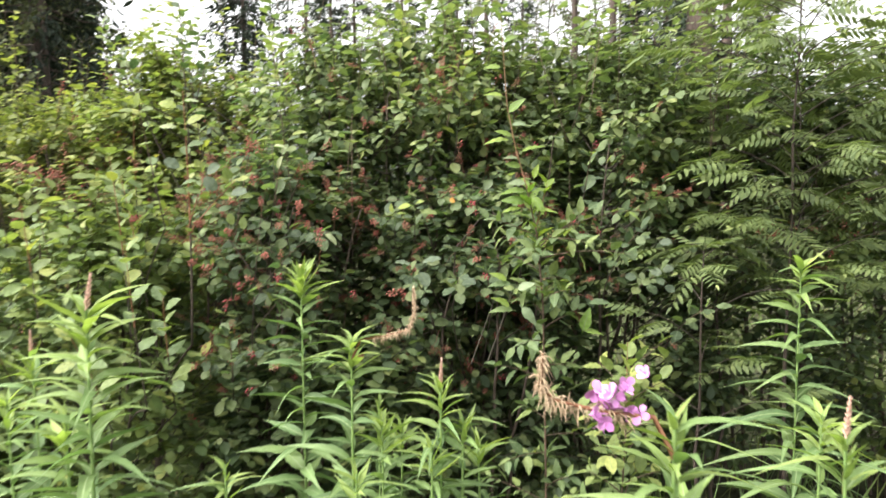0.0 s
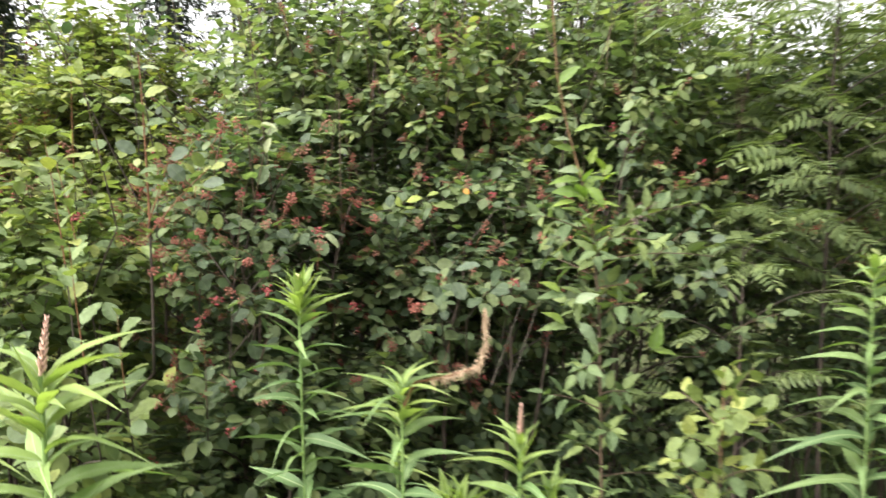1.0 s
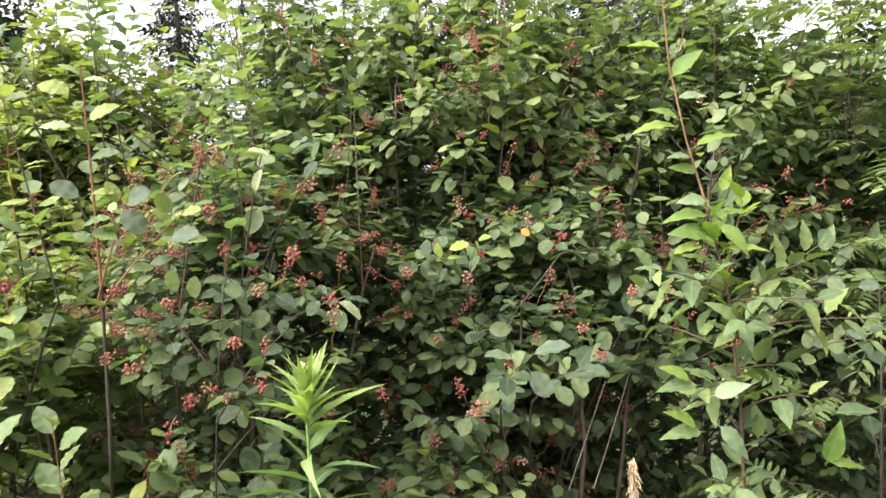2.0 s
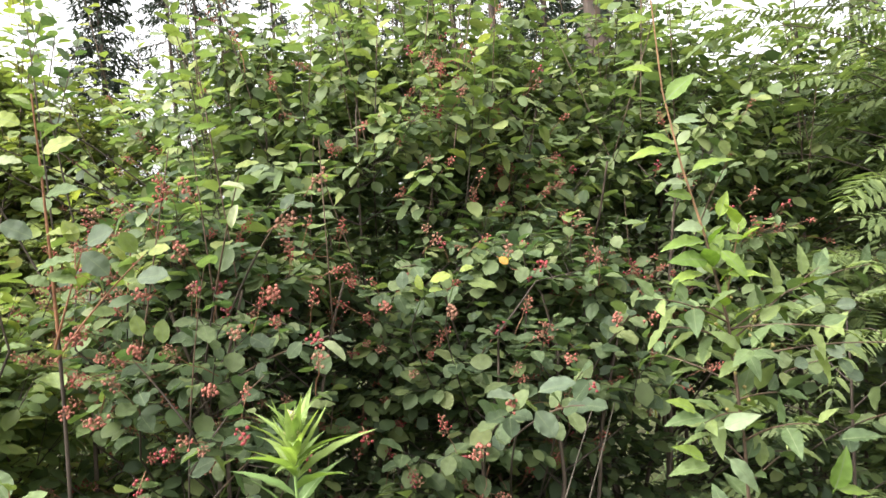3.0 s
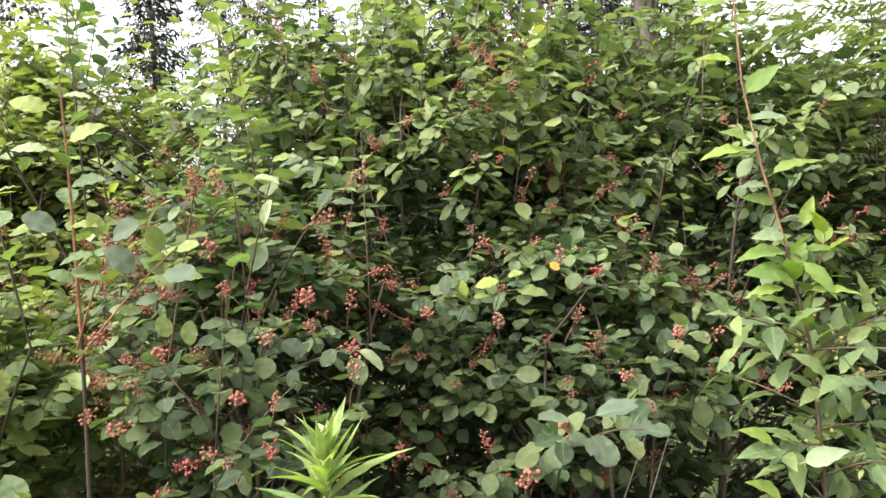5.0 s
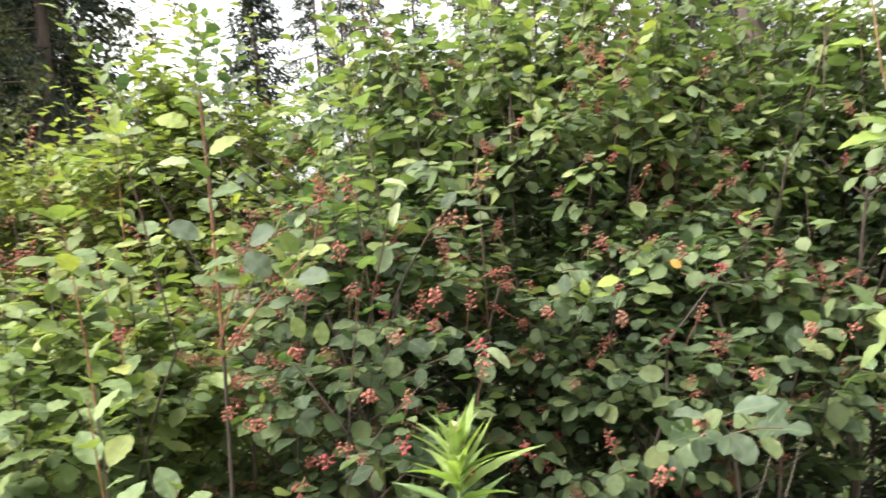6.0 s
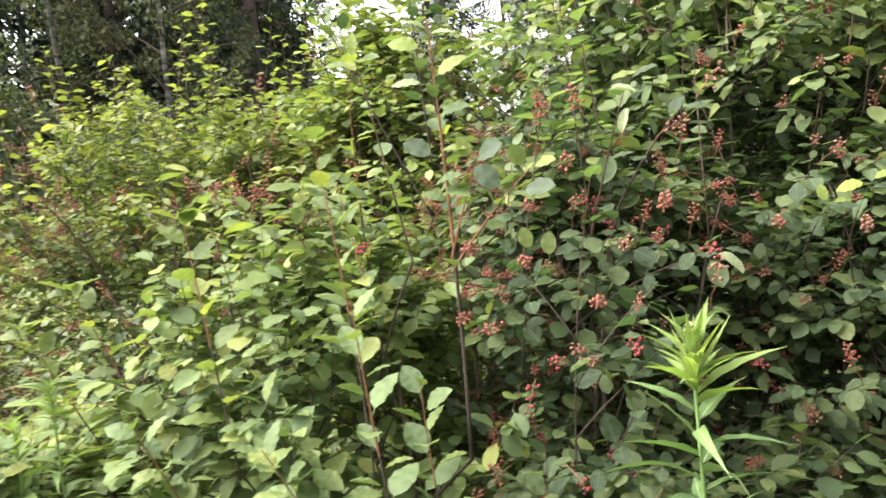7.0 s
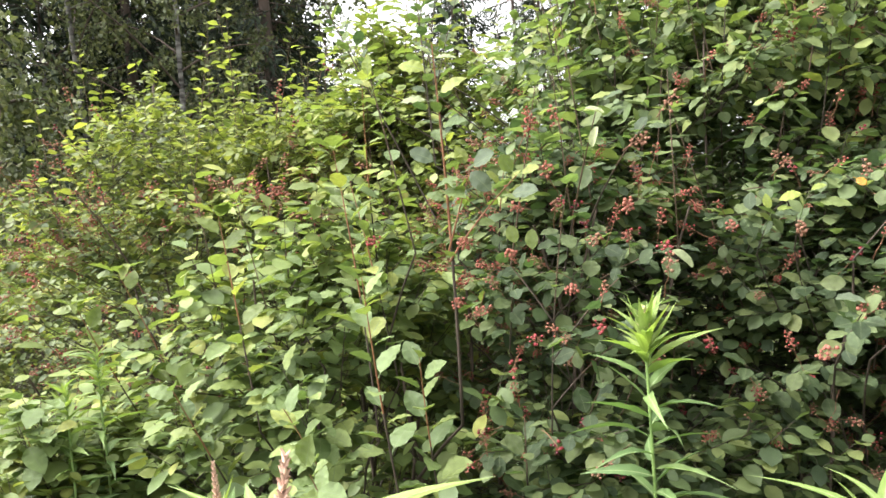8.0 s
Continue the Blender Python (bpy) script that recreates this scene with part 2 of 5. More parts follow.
def tube(points, radii, sides=5):
    """A tapered stem through points."""
    p = np.asarray(points, float)
    r = np.broadcast_to(np.asarray(radii, float), (len(p),))
    t = unit(np.gradient(p, axis=0))
    ref = np.where(np.abs(t[:, 2:]) > 0.9, [[1.0, 0, 0]], [[0, 0, 1.0]])
    a = unit(np.cross(t, ref))
    b = np.cross(t, a)
    ang = np.arange(sides) * 2 * np.pi / sides
    ring = p[:, None] + r[:, None, None] * (np.cos(ang)[None, :, None] * a[:, None] + np.sin(ang)[None, :, None] * b[:, None])
    k = np.arange(len(p) - 1)[:, None] * sides
    i, j = np.arange(sides)[None], (np.arange(sides)[None] + 1) % sides
    f = np.concatenate([np.stack([k + i, k + j, k + sides + j], -1).reshape(-1, 3), np.stack([k + i, k + sides + j, k + sides + i], -1).reshape(-1, 3)])
    return ring.reshape(-1, 3), f


def bend(a, b, sag=0.1, n=5, wob=0.0):
    """Points from a to b, bowed sideways and up."""
    a, b = np.asarray(a, float), np.asarray(b, float)
    s = np.linspace(0, 1, n)[:, None]
    length = np.linalg.norm(b - a)
    off = unit(rng.normal(size=3)) * length * wob + UP * length * sag
    return a + (b - a) * s + off * (4 * s * (1 - s)) * 0.5


def blade_shape(width=0.62, fold=0.22, curl=0.12, stalk=0.28, profile=(0, 0.66, 0.96, 0.98, 0.66, 0), twist=0.0, rib=0.0):
    """A leaf of length 1 along y, its upper side to z: stalk, midrib, two halves. With rib, the midrib is a strip of its own slot."""
    k = len(profile)
    t = np.linspace(0, 1, k)
    half = np.asarray(profile) * width / 2
    y = stalk + t - 0.10 * curl * t * t
    z = -curl * t * t + 0.10 * stalk
    v, f, slot = [], [], []
    left, mid, right = [], [], []
    for i in range(k):
        h = half[i]
        dz = fold * h + 0.09 * h * np.sin(i * 1.7)
        tw = twist * t[i]
        for bag, sx in ((left, -1), (mid, 0), (right, 1)):
            bag.append(len(v))
            v.append((sx * h * np.cos(tw), y[i] - (0.06 * h if sx else 0), z[i] + (dz if sx else 0) + sx * h * np.sin(tw)))
    for i in range(k - 1):
        for a, b in ((left, mid), (mid, right)):
            f += [(a[i], b[i], b[i + 1]), (a[i], b[i + 1], a[i + 1])]
            slot += [0, 0]
    if stalk:
        n0 = len(v)
        v += [(-0.014, 0, 0), (0.014, 0, 0), (0.012, stalk, z[0] + 0.004), (-0.012, stalk, z[0] + 0.004)]
        f += [(n0, n0 + 1, n0 + 2), (n0, n0 + 2, n0 + 3)]
        slot += [0, 0]
    if rib:
        n0 = len(v)
        for i in range(k):
            w = rib * (1 - 0.8 * t[i])
            v += [(-w, y[i], z[i] + 0.006), (w, y[i], z[i] + 0.006)]
        for i in range(k - 1):
            a = n0 + 2 * i
            f += [(a, a + 1, a + 3), (a, a + 3, a + 2)]
            slot += [1, 1]
    v, f, slot = np.array(v), np.array(f), np.array(slot)
    tri = v[f]
    keep = np.linalg.norm(np.cross(tri[:, 1] - tri[:, 0], tri[:, 2] - tri[:, 0]), axis=1) > 1e-9
    return v, f[keep], slot[keep]


def diamond(width=0.6, fold=0.15, curl=0.2):
    """A far leaf: two triangles folded along the midrib."""
    return np.array([(0, 0, 0), (-width / 2, 0.45, fold), (width / 2, 0.45, fold), (0, 1, -curl)]), np.array([(0, 3, 1), (0, 2, 3)]), np.array([0, 0])


def axes(d, n):
    """Turns (x, y, z columns) with y along d and z near n."""
    d = unit(d)
    n = unit(n - d * np.sum(n * d, -1, keepdims=True))
    return np.stack([np.cross(d, n), d, n], -1)


def lay(soup, shapes, base, d, n, size):
    """Lays leaves of the given shapes into a soup."""
    turn = axes(d, n)
    pick = rng.integers(0, len(shapes), len(base))
    for i, (v, f, slot) in enumerate(shapes):
        sel = np.nonzero(pick == i)[0]
        if not len(sel):
            continue
        w = base[sel][:, None] + size[sel][:, None, None] * np.einsum("nij,kj->nki", turn[sel], v)
        ff = f[None] + (np.arange(len(sel)) * len(v))[:, None, None]
        soup.add(w, ff, np.tile(slot, len(sel)))


def matrix_of(base, d, n, size):
    t = axes(np.asarray(d, float)[None], np.asarray(n, float)[None])[0]
    m = Matrix([[*t[i], base[i]] for i in range(3)] + [[0, 0, 0, 1]])
    return m @ Matrix.Diagonal((size, size, size, 1))


INNER = [blade_shape(0.70, 0.2, 0.15, 0, (0, 0.85, 0.9, 0)), blade_shape(0.72, 0.05, 0.25, 0, (0, 0.85, 0.9, 0))]
SIMPLE = [blade_shape(w, f, c, 0.2, (0, 0.88, 0.92, 0), tw) for w, f, c, tw in ((0.68, 0.25, 0.1, 0), (0.74, 0.1, 0.22, 0.2), (0.64, 0.4, 0.05, -0.2))]
OVAL = [blade_shape(w, f, c, 0.28, (0, 0.76, 1, 0.8, 0), tw) for w, f, c, tw in ((0.68, 0.25, 0.10, 0), (0.74, 0.10, 0.22, 0), (0.62, 0.42, 0.05, 0), (0.70, 0.02, 0.15, 0.3))]
EGG = [blade_shape(w, f, c, 0.2, (0, 0.72, 1, 0.85, 0), tw) for w, f, c, tw in ((0.64, 0.20, 0.14, 0), (0.68, 0.08, 0.26, 0), (0.60, 0.38, 0.06, 0.25))]
RIB = 0.011
POINTED = (0, 0.40, 0.68, 0.83, 0.95, 0.96, 1.0, 0.90, 0.84, 0.71, 0.62, 0.46, 0.34, 0.16, 0)
SAW = (0, 0.38, 0.62, 0.79, 0.91, 0.96, 1.02, 0.99, 0.99, 0.91, 0.83, 0.68, 0.52, 0.28, 0)
FINE_OVAL = [blade_shape(0.68, f, c, 0.28, (0, 0.42, 0.68, 0.85, 0.96, 1, 0.99, 0.93, 0.80, 0.56, 0), tw, RIB) for f, c, tw in ((0.25, 0.10, 0), (0.08, 0.24, 0.2), (0.4, 0.04, -0.2))]
FINE_EGG = [blade_shape(0.63, f, c, 0.2, SAW, tw, RIB) for f, c, tw in ((0.25, 0.18, 0), (0.10, 0.32, 0.25), (0.42, 0.08, -0.2))]


# ---- ground ----
def make_ground():
    bm = bmesh.new()
    rings = [0, 1, 2, 3, 4.5, 6.5, 9, 13, 20, 32, 55, 100, 220, 500, 1200]
    prev = [bm.verts.new((0, 0, 0))]
    for r in rings[1:]:
        cur = []
        for i in range(48):
            a = i * math.tau / 48
            x, y = r * math.cos(a), r * math.sin(a)
            h = 0.05 * noise.noise((x * 0.5, y * 0.5, 0)) if r < 100 else 0
            cur.append(bm.verts.new((x, y, h)))
        for i in range(48):
            j = (i + 1) % 48
            if len(prev) == 1:
                bm.faces.new((prev[0], cur[i], cur[j]))
            else:
                bm.faces.new((prev[i], cur[i], cur[j], prev[j]))
        prev = cur
    me = bpy.data.meshes.new("ground")
    bm.to_mesh(me)
    bm.free()
    for p in me.polygons:
        p.use_smooth = True
    me.materials.append(earth)
    tagged(new("ground", me), "dark earth with leaf litter and low green growth", "ground", kind="structure")


make_ground()


def make_grass():
    s = Soup()
    n = 15000
    far, turn = 9.0 * rng.random(n) ** 0.7, rng.uniform(0, 2 * np.pi, n)
    x, y = far * np.cos(turn), 1.0 + far * np.sin(turn)
    base = np.stack([x, y, np.full(n, -0.02)], -1)
    d = unit(np.stack([rng.normal(0, 0.28, n), rng.normal(0, 0.28, n), np.ones(n)], -1))
    nn = unit(rng.normal(size=(n, 3)))
    shapes = [blade_shape(0.022, 0.4, c, 0, (0.8, 1, 0)) for c in (0.2, 0.4, 0.6)]
    lay(s, shapes, base, d, nn, rng.uniform(0.2, 0.55, n))
    tagged(new("grass", s.mesh("grass", blade)), "rough green grass growing between the shrubs", "grass", kind="stuff")


make_grass()


# ---- fruit clusters ----
def berry_ball(soup, at, r, slot, crown=None):
    """A small fruit; with crown, its dry calyx stands on it as points of another slot."""
    la, lo = np.array([-0.5, 0.5]), np.arange(6) * np.pi / 3
    v = [(0, 0, -1.0)] + [(np.cos(a) * np.cos(o), np.cos(a) * np.sin(o), np.sin(a)) for a in la for o in lo] + [(0, 0, 0.86)]
    f = []
    for i in range(6):
        j = (i + 1) % 6
        f.append((0, 1 + j, 1 + i))
        f += [(1 + i, 1 + j, 7 + j), (1 + i, 7 + j, 7 + i), (7 + i, 7 + j, 13)]
    turn = axes(unit(rng.normal(size=3) + [0, -0.8, -0.2])[None], unit(rng.normal(size=3))[None])[0][:, [0, 2, 1]]
    soup.add(np.asarray(at) + np.array(v) @ turn.T * r, f, slot)
    if crown is not None:
        for k in range(5):
            a = k * 1.257
            w = np.array([(0.40 * np.cos(a - 0.4), 0.40 * np.sin(a - 0.4), 0.78), (0.40 * np.cos(a + 0.4), 0.40 * np.sin(a + 0.4), 0.78), (0.75 * np.cos(a), 0.75 * np.sin(a), 1.35)])
            soup.add(np.asarray(at) + w @ turn.T * r, [(0, 1, 2)], crown)


def cluster_layout(count, length, droop):
    """The axis of a fruit cluster and the root and end of each fruit's stalk."""
    tip = np.array([0.004, length, 0.012 - droop * length])
    line = bend((0, 0, 0), tip, 0.1, 4)
    ends = []
    for i in range(count):
        q = i / max(count - 1, 1)
        root = line[0] * (1 - q) * 0.7 + tip * (0.3 + 0.7 * q)
        a = i * 2.4
        ends.append((root, root + np.array([np.cos(a) * 0.0095, 0.005, np.sin(a) * 0.0095]) * rng.uniform(0.5, 1.35) * (1.15 - 0.5 * q)))
    return line, ends


def stalks(soup, line, ends, slot):
    soup.add(*tube(line, np.linspace(0.0009, 0.0006, 4), 3), slot)
    for root, end in ends:
        soup.add(*tube(np.stack([root, end]), 0.0005, 3), slot)


def cluster_mesh(name, count, fruit_mat, length, droop, size):
    s = Soup()
    line, ends = cluster_layout(count, length, droop)
    stalks(s, line, ends, 1)
    s.add(*tube([(0, -0.05, -0.004), (0, -0.02, 0.002), (0, 0, 0)], 0.0009, 3), 1)
    for root, end in ends:
        berry_ball(s, end, rng.uniform(0.65, 1.15) * size, 0, 1)
    return s.mesh(name, fruit_mat, fruit_stalk)


CLUSTERS = [cluster_mesh("fruit_sprig", c, m, ln, dr, 0.0034 if m is fruit_ripe else 0.0028) for c, m, ln, dr in ((16, fruit, 0.055, 0.2), (11, fruit, 0.042, 0.5), (19, fruit, 0.065, -0.1), (8, fruit, 0.045, 0.3), (14, fruit, 0.052, 0.0), (13, fruit_dull, 0.05, 0.1), (15, fruit_dull, 0.06, 0.3), (7, fruit_ripe, 0.042, 0.3), (4, fruit_ripe, 0.035, 0.6))]
FAR_CLUSTERS = [cluster_mesh("fruit_sprig", c, m, ln, dr, s) for c, m, ln, dr, s in ((9, fruit_dull, 0.06, 0.2, 0.0036), (8, fruit_dull, 0.05, 0.4, 0.0036), (10, fruit, 0.07, -0.1, 0.0034), (11, fruit_dull, 0.07, 0.1, 0.0034), (4, fruit_ripe, 0.045, 0.3, 0.0038))]
BERRIES = {}
for berry_mat in (fruit, fruit_dull, fruit_ripe):
    BERRIES[berry_mat] = []
    for berry_turn in range(4):
        berry_soup = Soup()
        berry_ball(berry_soup, (0, 0, 0), 1.0, 0, 1)
        BERRIES[berry_mat].append(berry_soup.mesh("berry", berry_mat, fruit_stalk))


# ---- shrubs ----
def dome(n, c, r, top, waist, depth, seed_at, under=0.42, p=1.7):
    """Places in the outer shell of a dome of leaves, and the way out from it."""
    a = rng.uniform(0, 2 * np.pi, n)
    v = np.where(rng.random(n) < 0.72, rng.uniform(-0.85, 0.92, n), np.sqrt(rng.uniform(0.25, 1, n)))
    rad = np.where(v > 0, (1 - np.abs(np.clip(v, 0, 1)) ** p) ** (1 / p), 1 - under * np.abs(v) ** (0.72 if under > 0.5 else 1.15))
    lump = 1 + 0.13 * np.sin(3 * a + seed_at) * np.cos(2.3 * v + seed_at) + 0.08 * np.sin(7 * a + 5 * v + 2 * seed_at)
    q = (1 - depth * rng.random(n) ** 1.6) * lump
    z = np.where(v > 0, waist + v * (top - waist) * (0.35 + 0.65 * q), waist + v * (waist - 0.12))
    pos = np.stack([c[0] + r[0] * rad * q * np.cos(a), c[1] + r[1] * rad * q * np.sin(a), z], -1)
    out = unit(np.stack([np.cos(a) * rad / r[0], np.sin(a) * rad / r[1], np.where(v > 0, v, 0.3 * v) / (top - waist)], -1))
    return pos, out


def outside(p, hollows):
    """Which of the places lie in none of the hollows, each a centre and three radii."""
    ok = np.ones(len(p), bool)
    for at, size in hollows:
        ok &= np.sum(((p - np.array(at)) / np.array(size)) ** 2, axis=1) > 1
    return ok


def shrub(label, category, c, r, top, waist, boughs, leaf, shapes, fine, mats, berries=0, near=0, shoots=12, berry_side=0.0, berry_front=0.8, each=7, tip_share=0.04, name="serviceberry_shrub", depth=0.5, group="shrubs of the thicket", lean_up=0.45, seed_at=0.0, stems=12, under=0.42, sprays=7, hollows=(), droop=-0.16, crown=1.7, fresh_lit_up=0.04, inner=0.9):
    """A many-stemmed shrub: stems, boughs that spread in flat sprays of twigs, leaves in two ranks, young shoots, fruit."""
    mass, single, young = mats
    ob = thing(name, label, category, (c[0], c[1], 0), group)
    o = np.array([c[0], c[1], 0.0])
    knots = []
    for i in range(stems):
        a = i * 2.4 + seed_at
        root = np.array([0.16 * np.cos(a), 0.16 * np.sin(a), -0.05]) * rng.uniform(0.5, 1.4)
        k = rng.uniform(0.25, 0.72)
        tip = np.array([r[0] * k * np.cos(a), r[1] * k * np.sin(a), waist + (top - waist) * rng.uniform(0.55, 0.85) * (1.15 - k * 0.6)])
        line = bend(root, tip, 0.18, 9, 0.10)
        line[1:-1] += rng.normal(0, 0.012, (7, 3))
        fine_q = np.linspace(1.5, 8, 30)
        knots.append(np.stack([np.interp(fine_q, np.arange(9), line[:, k]) for k in range(3)], -1))
        s = Soup()
        s.add(*tube(line, np.linspace(0.009, 0.0025, 9), 6))
        part("stem", s.mesh("stem", bark_shrub), ob)
    knots = np.concatenate(knots)
    # boughs, each with a flat spray of twigs
    bp, bo = dome(boughs, (0, 0), r, top, waist, depth, seed_at, under, crown)
    clear = outside(bp + o, hollows)
    bp, bo = bp[clear], bo[clear]
    nb = len(bp)
    bw = unit(bo * [0.85, 0.85, 0.35] + UP * lean_up * rng.uniform(0.2, 1.5, (nb, 1)) + rng.normal(0, 0.28, (nb, 3)))
    reach = rng.uniform(0.13, 0.30, nb)
    foot = bp - bw * reach[:, None]
    gap = foot[:, None] - knots[None]
    flat = np.linalg.norm(gap[..., :2], axis=-1)
    cost = np.linalg.norm(gap, axis=-1) + 1.6 * np.maximum(0, 0.75 * flat - gap[..., 2])
    near_knot = knots[np.argmin(cost, 1)]
    wood = Soup()
    for i in range(nb):
        line = np.concatenate([bend(near_knot[i], foot[i], -0.10, 3, 0.06), bp[i][None]])
        wood.add(*tube(line, [0.0028, 0.0022, 0.0017, 0.0008], 3))
    bi = np.repeat(np.arange(nb), sprays)
    sq = np.tile((np.arange(sprays) + 0.5) / sprays, nb) + rng.uniform(-0.06, 0.06, nb * sprays)
    base = foot[bi] + bw[bi] * (reach[bi] * sq)[:, None]
    across = unit(np.cross(bw, UP + rng.normal(0, 0.2, (nb, 3))))[bi] * np.tile(np.where(np.arange(sprays) % 2, 1.0, -1.0), nb)[:, None]
    way = unit(bw[bi] * (0.45 + 0.9 * sq[:, None] ** 3) + across * (0.95 - 0.75 * sq[:, None] ** 3) + UP * 0.10 + rng.normal(0, 0.16, (nb * sprays, 3)))
    length = rng.uniform(0.06, 0.15, nb * sprays) * (1.15 - 0.4 * sq)
    pos = base + way * length[:, None]
    out = bo[bi]
    twigs = len(pos)
    for i in range(twigs):
        wood.add(*tube(np.stack([base[i], pos[i]]), [0.0013, 0.0007], 3))
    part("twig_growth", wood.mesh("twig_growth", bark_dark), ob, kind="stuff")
    # leaves, in two ranks along each twig, their blades near level
    tw = np.repeat(np.arange(twigs), each)
    step = np.tile(np.arange(each), twigs)
    n = len(tw)
    frac = (step + rng.uniform(0.1, 0.9, n)) / each
    t = way[tw]
    side = unit(np.cross(t, UP + rng.normal(0, 0.25, (n, 3)))) * np.where(step % 2, 1.0, -1.0)[:, None]
    lb = base[tw] + t * (length[tw] * frac)[:, None]
    dh = unit((side * (1.0 - 0.55 * frac[:, None]) + t * (0.25 + 0.7 * frac[:, None]) + out[tw] * 0.22 + rng.normal(0, 0.25, (n, 3))) * [1, 1, 0.2])
    pitch = rng.normal(droop, 0.30 + 0.5 * max(0.0, -0.16 - droop), n)
    d = dh * np.cos(pitch)[:, None] + UP * np.sin(pitch)[:, None]
    nn = unit(UP + out[tw] * 0.10 + rng.normal(0, 0.26, (n, 3)))
    size = leaf * rng.uniform(0.55, 1.22, n) * (1 - 0.25 * (frac > 0.85))
    keep = rng.random(n) < np.where((out[tw][:, 1] > 0.35) & (lb[:, 2] < top - 0.35), 0.45, 0.93)
    front = keep & (out[tw][:, 1] < -0.35) & (lb[:, 2] > 1.0) & (lb[:, 2] < 1.75)
    one = np.zeros(n, bool)
    if near:
        cand = np.nonzero(front)[0]
        order = np.argsort(np.linalg.norm((lb[cand] + o) - np.array([-0.3, 1.0, 1.45]), axis=1))
        one[cand[order[:near]]] = True
    rest = keep & ~one
    # young growth, and crown light painted in: lighter leaves grow likelier with height
    tips = rest & (frac > (0.45 if fresh_lit_up < 0.3 else 0.2)) & (rng.random(n) < np.clip((lb[:, 2] - 1.15) / (top - 1.15) + fresh_lit_up, tip_share * (frac > 0.7), 0.70 + max(0.0, fresh_lit_up)))
    s = Soup()
    sel = rest & ~tips
    lay(s, shapes, lb[sel], d[sel], nn[sel], size[sel])
    # shaded leaves deeper inside
    k = int(boughs * sprays * inner)
    ip, io = dome(k, (0, 0), (r[0] * 0.70, r[1] * 0.70), waist + (top - waist) * 0.72, waist, 0.45, seed_at)
    ip, io = ip[outside(ip + o, hollows)], io[outside(ip + o, hollows)]
    k = len(ip)
    lay(s, INNER, ip, unit(rng.normal(size=(k, 3)) * [1, 1, 0.4]), unit(UP * 0.9 + io * 0.2 + rng.normal(0, 0.3, (k, 3))), leaf * rng.uniform(0.7, 1.1, k))
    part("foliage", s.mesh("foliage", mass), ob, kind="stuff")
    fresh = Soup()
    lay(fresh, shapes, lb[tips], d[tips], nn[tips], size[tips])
    # upright young shoots along the crown
    sp, so = dome(shoots * 3, (0, 0), r, top, waist, 0.12, seed_at, under, crown)
    high = np.argsort(-sp[:, 2])[:shoots]
    rods = Soup()
    for p in sp[high]:
        w = unit(np.array([rng.normal(0, 0.16), rng.normal(0, 0.16), 1.0]))
        ln = rng.uniform(0.16, 0.40)
        rods.add(*tube(np.stack([p - w * 0.2, p, p + w * ln * 0.6, p + w * ln]), [0.0017, 0.0015, 0.0012, 0.0008], 4))
        k = int(ln / 0.023)
        q = np.linspace(-0.2, 1.0, k)
        an = np.arange(k) * 2.4 + rng.uniform(0, 6)
        dd = np.stack([np.cos(an), np.sin(an), 0.0 + 0.5 * q], -1)
        lay(fresh, shapes, p + w * (ln * q)[:, None], dd, unit(UP + rng.normal(0, 0.25, (k, 3)) - 0.2 * dd), leaf * rng.uniform(0.8, 1.25, k) * (1.2 - 0.35 * q))
    part("fresh_foliage", fresh.mesh("fresh_foliage", young), ob, "fresh shoot leaves and upper leaves coloured lighter as if sunlit", "stuff")
    part("shoot_growth", rods.mesh("shoot_growth", bark_twig), ob, "reddish young shoots", "stuff")
    if near:
        shared = []
        for v, f, slot in fine:
            q = Soup()
            q.add(v, f, slot)
            shared.append(q.mesh("leaf", single, rib_green))
        for i in np.nonzero(one)[0]:
            part("leaf", shared[rng.integers(len(shared))], ob, m=matrix_of(lb[i], d[i], nn[i], size[i]))
    if berries:
        ok = np.nonzero((pos[:, 2] > 0.75) & (pos[:, 2] < top - 0.05) & (np.linalg.norm(pos[:, :2] / np.array(r), axis=1) > 0.4))[0]
        score = np.sin(pos[ok, 0] * 5 + seed_at) + np.sin(pos[ok, 2] * 6) + rng.normal(0, 0.9, len(ok)) - berry_front * out[ok, 1] + berry_side * pos[ok, 0]
        for i in ok[np.argsort(-score)[:berries]]:
            dd = unit(out[i] * 0.9 + rng.normal(0, 0.4, 3) + UP * 0.1)
            bag = FAR_CLUSTERS if shapes is SIMPLE else CLUSTERS
            part("fruit_sprig", bag[rng.integers(len(bag))], ob, kind="stuff", m=matrix_of(pos[i] + dd * rng.uniform(0.01, 0.05), dd, unit(UP + rng.normal(0, 0.3, 3)), rng.uniform(0.75, 1.1) * (1.35 if shapes is SIMPLE else 1.0)))
    return ob


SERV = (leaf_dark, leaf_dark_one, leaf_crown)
BAND = ((-0.20, 2.50, 1.46), (0.17, 0.38, 0.085))
GAP = ((-0.34, 2.50, 1.57), (0.20, 0.36, 0.11))
SHRUB_A = shrub("dense dark green serviceberry shrub with reddish berry clusters", "shrub", (-0.20, 3.47), (1.06, 0.86), 2.26, 1.16, 500, 0.049, OVAL, FINE_OVAL, SERV, under=0.5, berry_side=-1.0, berry_front=2.0, berries=430, near=90, shoots=46, seed_at=0.4, stems=14, inner=1.7, crown=1.65, fresh_lit_up=0.40, depth=0.38, droop=-0.36, hollows=[((0.25, 2.62, 1.60), (0.32, 0.32, 0.14)), GAP])
